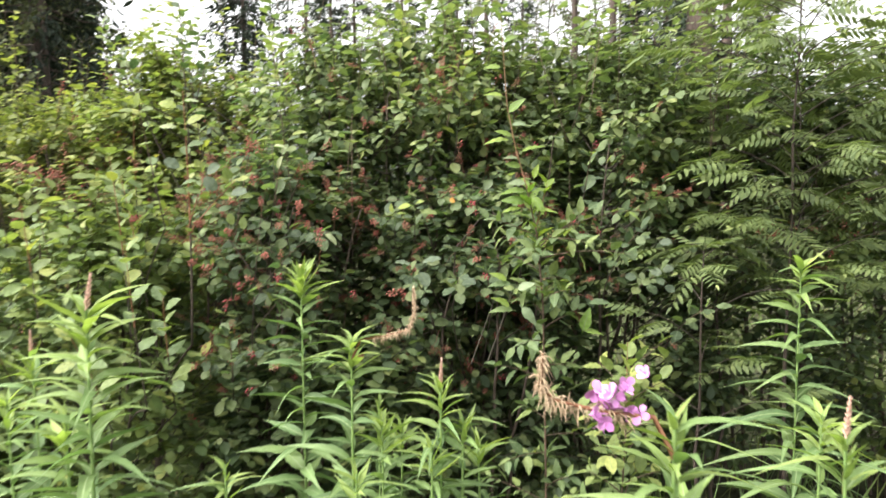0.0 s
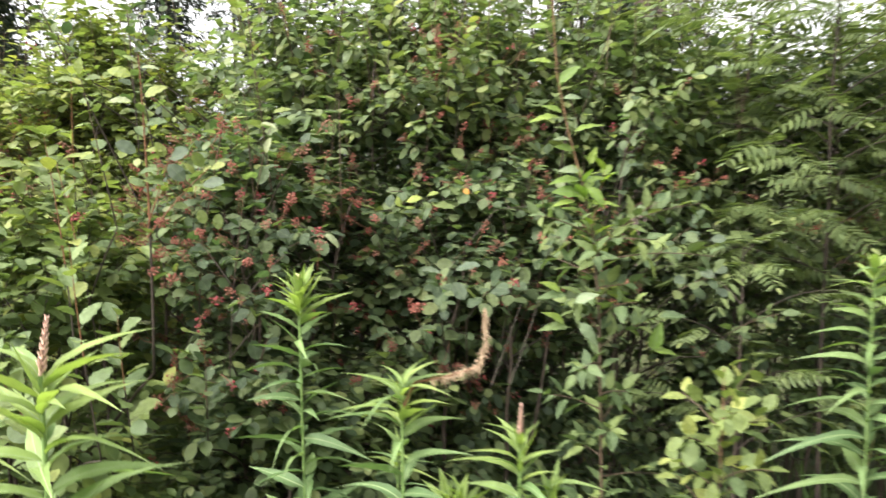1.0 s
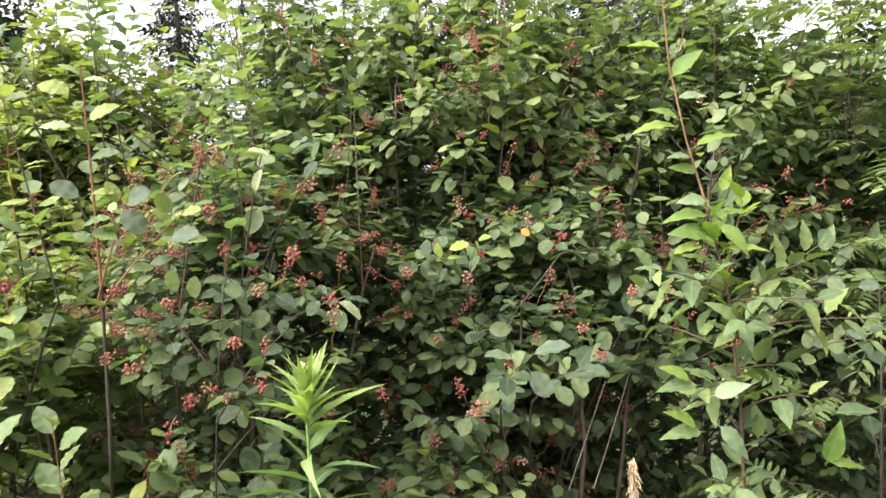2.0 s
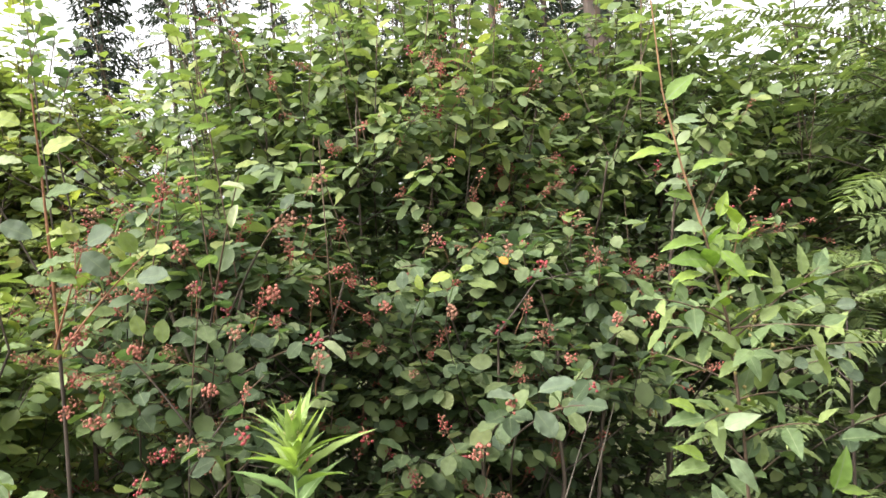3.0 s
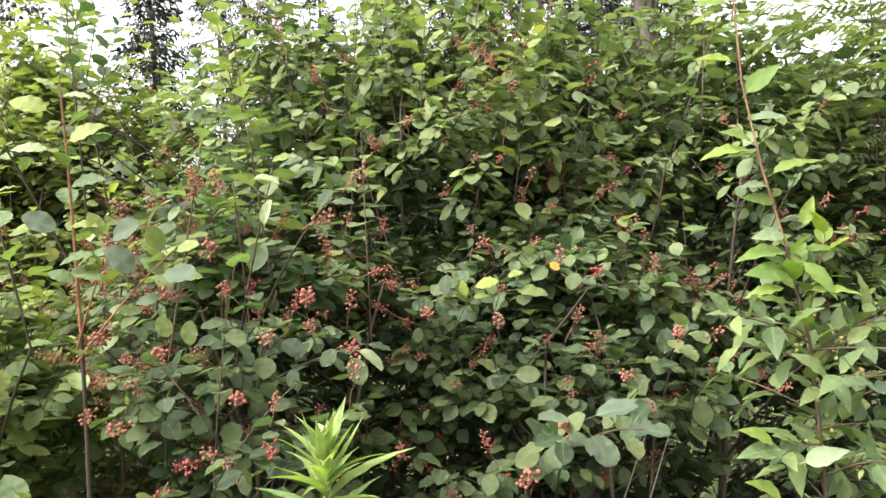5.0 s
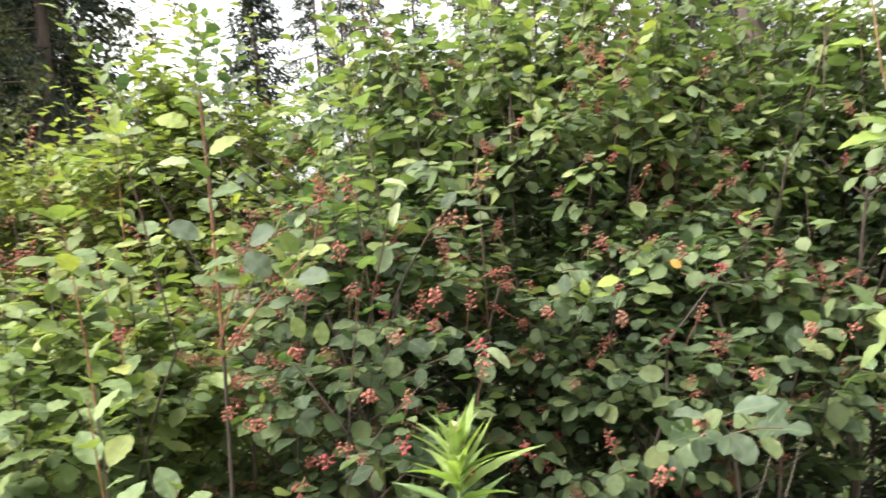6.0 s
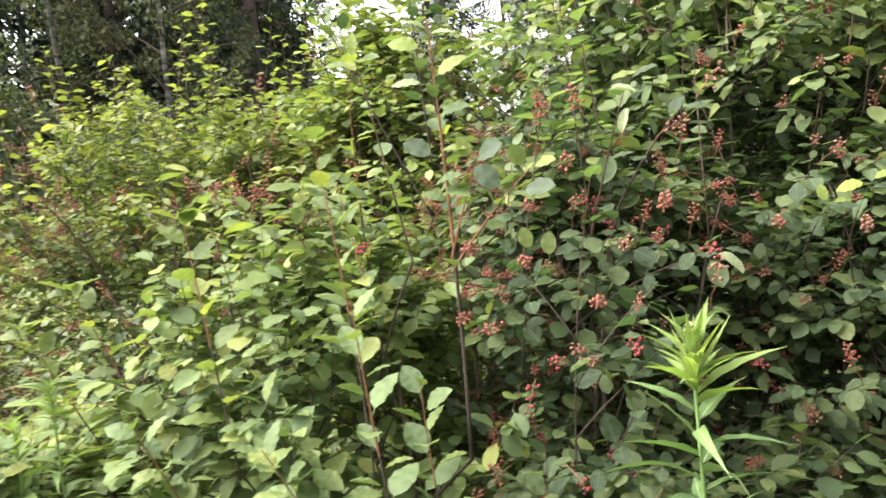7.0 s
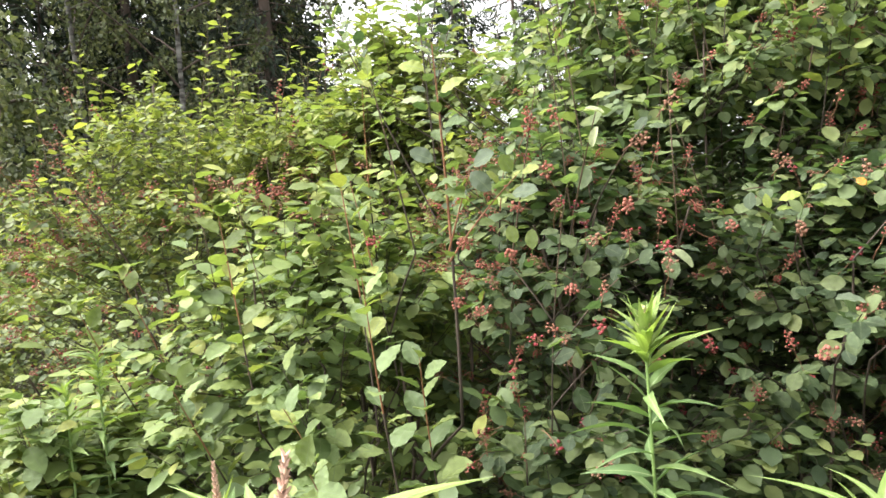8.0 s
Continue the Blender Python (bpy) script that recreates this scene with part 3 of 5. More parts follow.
SHRUB_L = shrub("serviceberry shrub laden with pinkish-red berry clusters", "shrub", (-0.56, 2.86), (0.44, 0.64), 1.74, 1.16, 145, 0.046, OVAL, FINE_OVAL, SERV, inner=0.4, under=0.5, berries=200, near=110, shoots=6, seed_at=2.6, stems=8, tip_share=0.08, fresh_lit_up=-0.35, hollows=[((-0.19, 2.36, 1.22), (0.17, 0.36, 0.14)), GAP, BAND])
BEHIND = ((0.54, 2.55, 1.38), (0.28, 0.42, 0.20))
UNDER = ((0.62, 2.52, 0.92), (0.55, 0.52, 0.36))
SHRUB_M = shrub("low shaded serviceberry shrub with dull green leaves and some berries", "shrub", (0.08, 2.98), (0.50, 0.54), 1.54, 1.08, 118, 0.048, OVAL, FINE_OVAL, SERV, inner=0.5, under=0.5, berries=45, near=90, shoots=4, seed_at=5.1, stems=8, fresh_lit_up=-0.6, hollows=[((-0.19, 2.40, 1.24), (0.17, 0.36, 0.13)), UNDER, BEHIND, BAND])
SHRUB_B = shrub("dense shaded serviceberry shrub with dull green leaves and few berries", "shrub", (0.64, 3.52), (0.88, 0.90), 2.18, 1.10, 330, 0.049, OVAL, FINE_OVAL, SERV, under=0.55, berries=90, near=60, shoots=38, seed_at=1.9, berry_front=1.8, inner=1.4, crown=1.5, fresh_lit_up=0.40, depth=0.38, droop=-0.36, hollows=[((0.25, 2.62, 1.60), (0.32, 0.32, 0.14)), UNDER, BEHIND])
shrub("low shaded serviceberry shrub under the taller ones", "shrub", (-0.46, 2.60), (0.52, 0.36), 1.07, 0.72, 110, 0.050, OVAL, FINE_OVAL, SERV, under=0.6, berries=14, shoots=3, seed_at=3.7, stems=6, fresh_lit_up=-0.6)
YNG = (leaf_mid, leaf_mid_one, leaf_young)
SHRUB_C = shrub("low light green shrub with broad fresh leaves and reddish shoots", "shrub", (-1.20, 2.66), (0.56, 0.68), 1.52, 0.8, 155, 0.056, EGG, FINE_EGG, YNG, tip_share=0.42, lean_up=0.95, near=170, shoots=4, name="leafy_shrub", seed_at=0.9, stems=8, inner=0.5)
SHRUB_C2 = shrub("low light green shrub with broad leaves beside the taller thicket", "shrub", (-1.80, 2.36), (0.46, 0.50), 1.12, 0.55, 110, 0.062, EGG, FINE_EGG, YNG, tip_share=0.42, lean_up=0.95, near=60, shoots=4, name="leafy_shrub", seed_at=2.2, stems=7)
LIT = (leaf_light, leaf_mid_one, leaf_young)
shrub("sunlit yellow-green serviceberry shrub with reddish-brown fruit clusters", "shrub", (-2.42, 3.90), (1.15, 1.0), 2.12, 0.95, 390, 0.046, SIMPLE, FINE_OVAL, mats=(leaf_low, leaf_mid_one, leaf_sunny), fresh_lit_up=0.45, berry_side=1.2, berry_front=2.6, under=0.75, berries=420, shoots=16, seed_at=3.3)
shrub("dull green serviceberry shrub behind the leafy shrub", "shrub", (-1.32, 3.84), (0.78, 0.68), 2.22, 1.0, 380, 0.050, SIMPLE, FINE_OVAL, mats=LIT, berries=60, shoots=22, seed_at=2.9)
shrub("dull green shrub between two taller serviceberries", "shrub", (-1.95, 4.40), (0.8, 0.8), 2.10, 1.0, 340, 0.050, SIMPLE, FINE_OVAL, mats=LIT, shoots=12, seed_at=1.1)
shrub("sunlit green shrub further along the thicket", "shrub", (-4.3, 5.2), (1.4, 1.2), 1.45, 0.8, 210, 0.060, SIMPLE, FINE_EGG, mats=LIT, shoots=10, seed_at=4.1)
shrub("dull green shrub closing the thicket behind the rowans", "shrub", (1.45, 3.80), (0.80, 0.75), 2.18, 1.1, 290, 0.050, SIMPLE, FINE_OVAL, mats=SERV, berries=16, shoots=16, seed_at=0.7)
shrub("dull green shrub behind the rowan saplings", "shrub", (2.15, 3.75), (0.95, 0.95), 2.34, 1.0, 320, 0.052, SIMPLE, FINE_OVAL, mats=YNG, berries=20, shoots=16, seed_at=5.2)


# ---- rowan saplings ----
def rowan_leaf(pairs, length, droop):
    s = Soup()
    line = np.stack([np.zeros(6), np.linspace(0, length, 6), -droop * length * np.linspace(0, 1, 6) ** 2], -1)
    s.add(*tube(line, np.linspace(0.0013, 0.0005, 6), 3))
    shape = [blade_shape(0.29, 0.25, 0.10, 0, (0, 0.85, 1, 0.9, 0.6, 0)), blade_shape(0.30, 0.15, 0.2, 0, (0, 0.85, 1, 0.9, 0.6, 0))]
    q = np.repeat(np.linspace(0.26, 0.92, pairs), 2)
    sgn = np.tile([-1.0, 1.0], pairs)
    base = np.stack([np.zeros(2 * pairs), q * length, -droop * length * q * q], -1)
    d = np.stack([sgn, np.full(2 * pairs, 0.36) + 0.25 * q, -0.22 - droop * 0.4 * q + rng.normal(0, 0.05, 2 * pairs)], -1)
    nn = unit(UP + rng.normal(0, 0.08, (2 * pairs, 3)))
    size = length * 0.37 * (1 - 0.6 * np.abs(q - 0.55)) * rng.uniform(0.94, 1.06, 2 * pairs)
    lay(s, shape, base, d, nn, size)
    lay(s, shape, line[-1:], np.array([[0, 1.0, -droop]]), UP[None], np.array([length * 0.24]))
    return s.mesh("compound_leaf", leaf_rowan)


ROWAN = [rowan_leaf(6, 0.135, 0.25), rowan_leaf(7, 0.150, 0.4), rowan_leaf(5, 0.120, 0.12), rowan_leaf(6, 0.140, 0.6)]


def rowan(label, at, height, reach, branches, low=0.5):
    ob = thing("rowan_sapling", label, "sapling", (*at, 0), "rowan saplings")
    line = bend((0, 0, -0.05), (0.03, 0.02, height), 0, 10, 0.02)
    s = Soup()
    line[1:-1] += rng.normal(0, 0.012, (8, 3)) * [1, 1, 0]
    s.add(*tube(line, np.linspace(0.009, 0.002, 10), 7))
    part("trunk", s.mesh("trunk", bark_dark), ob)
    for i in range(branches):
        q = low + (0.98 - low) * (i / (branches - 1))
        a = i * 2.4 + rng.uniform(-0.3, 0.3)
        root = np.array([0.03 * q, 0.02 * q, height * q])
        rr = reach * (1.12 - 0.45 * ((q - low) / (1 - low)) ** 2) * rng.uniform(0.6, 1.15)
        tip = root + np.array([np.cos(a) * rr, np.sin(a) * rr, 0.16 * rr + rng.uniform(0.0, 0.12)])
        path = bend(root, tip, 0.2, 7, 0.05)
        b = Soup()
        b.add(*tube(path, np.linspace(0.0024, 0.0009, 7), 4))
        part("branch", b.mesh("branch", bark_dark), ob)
        out = unit(tip - root)
        k = max(4, int(rr / 0.055))
        for j in range(k):
            u = 0.22 + 0.78 * (j + 0.5) / k
            p = path[0] + (tip - path[0]) * u + UP * 0.2 * rr * 2 * u * (1 - u)
            sgn = 1 if j % 2 else -1
            w = np.array([-out[1], out[0], 0]) * sgn
            d = w * (0.9 - 0.6 * u) + out * (0.5 + u) + np.array([0, 0, rng.uniform(-0.35, 0.1)])
            part("compound_leaf", ROWAN[rng.integers(4)], ob, m=matrix_of(p, d, unit(UP * 0.85 + 0.75 * out + rng.normal(0, 0.14, 3)), rng.uniform(0.85, 1.15)))
    for j in range(5):
        a = j * 1.26
        part("compound_leaf", ROWAN[j % 4], ob, m=matrix_of(line[-1], (np.cos(a), np.sin(a), 0.7), (-np.cos(a) * 0.5, -np.sin(a) * 0.5, 1), 0.9))


rowan("slender rowan sapling with tiers of feathery green leaves", (1.28, 2.95), 2.6, 0.52, 56, 0.40)
rowan("slender rowan sapling beside a taller one", (1.12, 3.30), 2.3, 0.42, 30, 0.4)
rowan("rowan sapling with feathery green leaves in the thicket", (1.82, 3.00), 1.95, 0.55, 26, 0.45)
rowan("small rowan sapling low among the shrubs", (0.86, 2.72), 1.28, 0.30, 9, 0.5)


# ---- fireweed ----
LANCE = (0, 0.50, 0.80, 0.94, 1.0, 0.98, 0.96, 0.88, 0.80, 0.68, 0.59, 0.46, 0.34, 0.21, 0.10, 0)
ARCH = [blade_shape(w, 0.35, c, 0.02, LANCE, tw, rib=0.008) for w, c, tw in ((0.17, 0.85, 0.5), (0.19, 1.10, -0.4), (0.16, 1.30, 0.3), (0.18, 0.70, -0.6))]
FIRE = [blade_shape(w, 0.35, c, 0.02, LANCE, tw, rib=0.008) for w, c, tw in ((0.19, 0.26, 0.5), (0.21, 0.40, -0.4), (0.18, 0.52, 0.5), (0.20, 0.18, -0.3), (0.18, 0.70, -0.6), (0.20, 0.34, 0.6))]


def leaf_meshes(shapes, material):
    made = []
    for v, f, slot in shapes:
        s = Soup()
        s.add(v, f, slot)
        made.append(s.mesh("leaf", material, rib_pale))
    return made


FIRE_OLD, FIRE_NEW = leaf_meshes(FIRE, leaf_fire), leaf_meshes(FIRE, leaf_fire_young)
ARCH_OLD, ARCH_NEW, ARCH_TIP = leaf_meshes(ARCH, leaf_fire), leaf_meshes(ARCH, leaf_fire_young), leaf_meshes(ARCH, leaf_fire_tip)


NARROW = [blade_shape(w, 0.5, c, 0.02, LANCE, tw, rib=0.006) for w, c, tw in ((0.17, 0.05, 0.3), (0.18, 0.25, -0.3), (0.15, 0.40, 0.2), (0.17, -0.10, 0.0))]
FIRE_TIP = leaf_meshes(NARROW, leaf_fire_tip)


def spike_mesh(length, material):
    """A tapering spike of closed buds."""
    s = Soup()
    s.add(*tube([(0, 0, 0), (0, 0, length)], [0.0018, 0.0006], 4))
    k = int(length / 0.0011)
    for i in range(k):
        q = i / k
        a = i * 2.4
        r = 0.0042 * (1 - 0.7 * q) + 0.001
        root = np.array([0, 0, length * q])
        tip = root + np.array([np.cos(a) * r, np.sin(a) * r, 0.010 * (1 - 0.5 * q)])
        s.add(*tube(np.stack([root, (root + tip) / 2 + UP * 0.001, tip]), [0.0008, 0.0017 * (1 - 0.5 * q), 0.0005], 4))
    return s.mesh("bud_spike", material)


def fireweed(at, height, reach=0.13, leaves=60, low=0.3, head="", lean=(0, 0), label="", bright=0.16, tip_leaves=10, arch=0.35):
    """A fireweed: stem, spirally set narrow leaves, a leafy or flowering head."""
    ob = thing("fireweed", label or "green fireweed plant with long narrow leaves", "wild flower", (*at, 0), "fireweed plants")
    top = np.array([lean[0], lean[1], height])
    line = bend((0, 0, -0.03), top, 0, 9, 0.012)
    s = Soup()
    s.add(*tube(line, np.linspace(0.0048, 0.0022, 9), 7))
    part("stem", s.mesh("stem", bark_green), ob)
    for i in range(leaves):
        q = low + (1 - low) * (i / leaves) ** 0.92
        a = i * 2.4 + rng.uniform(-0.25, 0.25)
        p = np.array([np.interp(q * height, line[:, 2], line[:, k]) for k in range(3)])
        bent = rng.random() < arch
        rise = 0.34 + 0.45 * (i / leaves) ** 3 + rng.uniform(-0.2, 0.25) + 0.45 * bent
        ln = reach * (1.10 - 0.52 * (i / leaves) ** 1.5) * rng.uniform(0.8, 1.15) * (1.15 if bent else 1.0)
        young = i / leaves > 1 - bright
        bag = (ARCH_NEW if young else ARCH_OLD) if bent else FIRE_TIP if i / leaves > 0.91 else FIRE_NEW if young else FIRE_OLD
        roll = rng.choice([-1, 1]) * rng.uniform(0.1, 0.9)
        part("leaf", bag[rng.integers(len(bag))], ob, m=matrix_of(p, (np.cos(a), np.sin(a), rise), (-np.cos(a) * rise - np.sin(a) * roll, -np.sin(a) * rise + np.cos(a) * roll, 1), ln))
    for i in range(tip_leaves):
        a = i * 2.4 + rng.uniform(-0.4, 0.4)
        bent = rng.random() < arch
        rise = 0.75 + 2.2 * i / tip_leaves * rng.uniform(0.6, 1.1)
        ln = reach * ((0.80 if bent else 0.62) - 0.32 * i / tip_leaves) * rng.uniform(0.7, 1.25)
        bag = ARCH_TIP if bent else FIRE_TIP
        part("leaf", bag[rng.integers(4)], ob, m=matrix_of(top - UP * 0.07 * (1 - i / tip_leaves), (np.cos(a), np.sin(a), rise), (-np.cos(a), -np.sin(a), 0.6), ln))
    if head == "spike":
        part("bud_spike", spike_mesh(0.052, bud), ob, "salmon-pink spike of closed buds", "stuff", m=pose(*top, rng.uniform(-8, 8), rng.uniform(-8, 8), 0))
    elif head == "bud":
        part("bud_spike", spike_mesh(0.040, bud_green), ob, "small yellow-green bud spike", "stuff", m=pose(*(top - UP * 0.012), 8, 0, 0) @ Matrix.Diagonal((2.4, 2.4, 1.0, 1.0)))
    return ob, top


def bent_head(ob, top, side, flowers):
    """A flower stalk that has bent over sideways and turned up again, with dry seed hairs or open flowers."""
    u = np.array([*unit(np.array(side, float)), 0.0])
    lift = 0.6 if flowers else 1.0
    path = np.stack([top - UP * 0.04, top + u * 0.02, top + u * 0.07 + UP * 0.006, top + u * 0.115 + UP * 0.018, top + u * 0.128 + UP * 0.052 * lift, top + u * 0.126 + UP * 0.105 * lift])
    s = Soup()
    s.add(*tube(path, np.linspace(0.003, 0.001, 6), 5))
    part("flower_stalk", s.mesh("flower_stalk", bark_red), ob, "bent reddish flower stalk")
    hair = Soup()
    n = 300 if flowers else 520
    q = rng.uniform(0.30, 1.0, n) * 5
    i0 = np.minimum(q.astype(int), 4)
    p = path[i0] + (path[i0 + 1] - path[i0]) * (q - i0)[:, None]
    for j in range(n):
        d = unit(rng.normal(size=3) + np.array([0, 0, -0.4])) * rng.uniform(0.003, 0.016) * (1.25 - 0.15 * q[j]) * (1.5 if flowers else 1.0)
        hair.add(*tube(np.stack([p[j], p[j] + d * 0.6, p[j] + d - UP * 0.005]), [0.0006, 0.0006, 0.0002], 3))
    part("seed_head", hair.mesh("seed_head", seed), ob, "dry tan seed head", "stuff")
    if flowers:
        shape = [blade_shape(0.85, 0.2, 0.2, 0.12, (0, 0.5, 0.85, 1, 0.95, 0.5))]
        for j in range(17):
            f = Soup()
            c = rng.uniform(-1, 1, 3) * np.array([0.030, 0.014, 0.020])
            c[2] -= 0.35 * c[0] * u[0]
            face = unit(np.array([rng.normal(0, 0.8), -0.6, rng.normal(0, 0.8)]))
            a = axes(face[None], UP[None])[0]
            ang = np.arange(4) * np.pi / 2 + rng.uniform(0, 1)
            dd = np.cos(ang)[:, None] * a[:, 0] + np.sin(ang)[:, None] * a[:, 2]
            lay(f, shape, np.repeat(c[None], 4, 0), dd + rng.uniform(0.1, 1.4) * face, np.repeat(face[None], 4, 0), rng.uniform(0.008, 0.0125, 4))
            f.add(*tube(np.stack([c, c + face * 0.012]), [0.0009, 0.0004], 3))
            part("flower", f.mesh("flower", petal), ob, "magenta four-petalled flower", m=pose(*(top + u * 0.055 + UP * 0.015)))


fireweed((-0.375, 2.07), 1.28, 0.172, 80, 0.20, "bud", (0.0, 0.01), "tall green fireweed with a leafy unopened tip", 0.13, 26, 0.0)
f1, t1 = fireweed((-0.152, 1.528), 1.215, 0.135, 56, 0.3, "", (0.0, 0.0), "fireweed with a bent brown seed stalk", tip_leaves=15, arch=0.7)
bent_head(f1, t1, (1.0, 0.1), False)
f2, t2 = fireweed((0.275, 0.73), 1.30, 0.110, 62, 0.5, "", (0.012, 0.0), "fireweed with a drooping head of magenta flowers", 0.5, 9, 0.75)
bent_head(f2, t2, (-1.0, -0.05), True)
fireweed((-0.475, 1.11), 1.345, 0.142, 125, 0.25, "spike", (0, 0), "bright green fireweed with a salmon bud spike", 0.22)
fireweed((-0.80, 1.55), 1.18, 0.131, 66, 0.32, "spike", (-0.02, 0), "bright green fireweed with a salmon bud spike", 0.22)
fireweed((-0.57, 1.21), 1.15, 0.138, 60, 0.3, label="broad-leaved fireweed in a dense clump")
fireweed((-0.74, 1.36), 1.14, 0.138, 50, 0.3, "", (-0.02, 0))
fireweed((0.02, 1.545), 1.12, 0.119, 50, 0.35, "spike", (0.005, 0), "fireweed with a small pale bud spike")
fireweed((-0.06, 1.60), 1.02, 0.131, 47, 0.3)
fireweed((-0.09, 1.50), 1.06, 0.120, 50, 0.3, label="pale green fireweed in a dense clump")
fireweed((0.01, 1.47), 1.02, 0.120, 50, 0.3, label="pale green fireweed in a dense clump")
fireweed((0.07, 1.55), 1.05, 0.120, 48, 0.3, label="pale green fireweed in a dense clump")
fireweed((0.675, 1.30), 1.13, 0.130, 46, 0.4, label="bright green fireweed at the edge of the clump", bright=0.5, arch=0.6)
fireweed((-0.13, 1.42), 0.98, 0.131, 47, 0.3)
fireweed((0.10, 1.62), 0.98, 0.125, 44, 0.3)
fireweed((-0.36, 1.36), 1.02, 0.100, 36, 0.4)
fireweed((1.05, 2.34), 1.27, 0.165, 56, 0.3, "", (0.01, 0), "tall green fireweed among rowan leaves", 0.3, 10, 0.85)
fireweed((0.31, 0.84), 1.17, 0.110, 44, 0.4, "", (0.02, 0), "bright green fireweed beside a flowering one", 0.5, 10, 0.7)
fireweed((0.20, 0.80), 1.09, 0.110, 44, 0.4, "", (0.02, 0), "bright green fireweed beside a flowering one", 0.5, 10, 0.7)
fireweed((0.56, 0.97), 1.20, 0.125, 47, 0.4, "spike", (0.0, 0), "bright green fireweed with a pink bud spike", 0.4)
fireweed((0.62, 0.95), 1.14, 0.125, 42, 0.4, "spike", (0.03, 0), "bright green fireweed with a pink bud spike", 0.4)
fireweed((-0.17, 2.08), 0.93, 0.100, 33, 0.4)
fireweed((-1.58, 2.22), 1.22, 0.105, 60, 0.4, "", (0, 0), "small green fireweed between leafy shrubs", 0.35, 18)
fireweed((-1.62, 2.16), 1.16, 0.105, 50, 0.4, "", (0, 0), "small green fireweed between leafy shrubs", 0.35, 14)


# ---- young saplings and shoots in front ----
def sprig(soups, path, leaves, size, shapes, start=0.15, flat=0.8):
    """Leaves along a path into (leaf soup)."""
    path = np.asarray(path, float)
    k = len(path)
    q = start + (1 - start) * (np.arange(leaves) + 0.6) / leaves
    idx = q * (k - 1)
    i0 = np.minimum(idx.astype(int), k - 2)
    p = path[i0] + (path[i0 + 1] - path[i0]) * (idx - i0)[:, None]
    t = unit(path[i0 + 1] - path[i0])
    an = np.arange(leaves) * 2.5 + rng.uniform(0, 6)
    a = unit(np.cross(t, np.tile([[0.3, 0.9, 0.1]], (leaves, 1))))
    b = np.cross(t, a)
    side = a * np.cos(an)[:, None] + b * np.sin(an)[:, None]
    d = side * 0.9 + t * (0.35 + 0.6 * q[:, None])
    nn = unit(UP * flat + t * 0.35 + np.array([-0.05, -0.10, 0.1]) + rng.normal(0, 0.26, (leaves, 3)))
    return p, d, nn, size * rng.uniform(0.75, 1.2, leaves) * (1.08 - 0.35 * q)


def shared_leaf(shapes, mat):
    made = []
    for v, f, slot in shapes:
        q = Soup()
        q.add(v, f, slot)
        made.append(q.mesh("leaf", mat, rib_green))
    return made


FINE_LONG = [blade_shape(0.47, f, c, 0.14, POINTED, tw, RIB) for f, c, tw in ((0.3, 0.2, 0), (0.12, 0.34, 0.3), (0.45, 0.1, -0.25))]
leaf_sap = leaf_material("sapling_leaf", [(0.0, (0.070, 0.108, 0.043)), (0.5, (0.106, 0.152, 0.056)), (1.0, (0.18, 0.225, 0.070))], GLOW, single=True)
leaf_sap_new = leaf_material("sapling_tip_leaf", [(0.0, (0.12, 0.195, 0.040)), (1.0, (0.225, 0.30, 0.055))], GLOW, single=True, through_share=0.42)
leaf_sap_pale = leaf_material("sapling_pale_leaf", [(0.0, (0.14, 0.19, 0.10)), (1.0, (0.21, 0.26, 0.14))], GLOW, single=True)
SAP_OLD, SAP_NEW, SAP_PALE = shared_leaf(FINE_LONG, leaf_sap), shared_leaf(FINE_LONG, leaf_sap_new), shared_leaf(FINE_LONG, leaf_sap_pale)
LEAF_MID, LEAF_NEW, LEAF_PALE = shared_leaf(FINE_EGG, leaf_mid_one), shared_leaf(FINE_EGG, leaf_young_one), shared_leaf([blade_shape(0.4, 0.9, 0.3, 0.1, (0, 0.7, 1, 0.98, 0.9, 0.4))], leaf_pale)


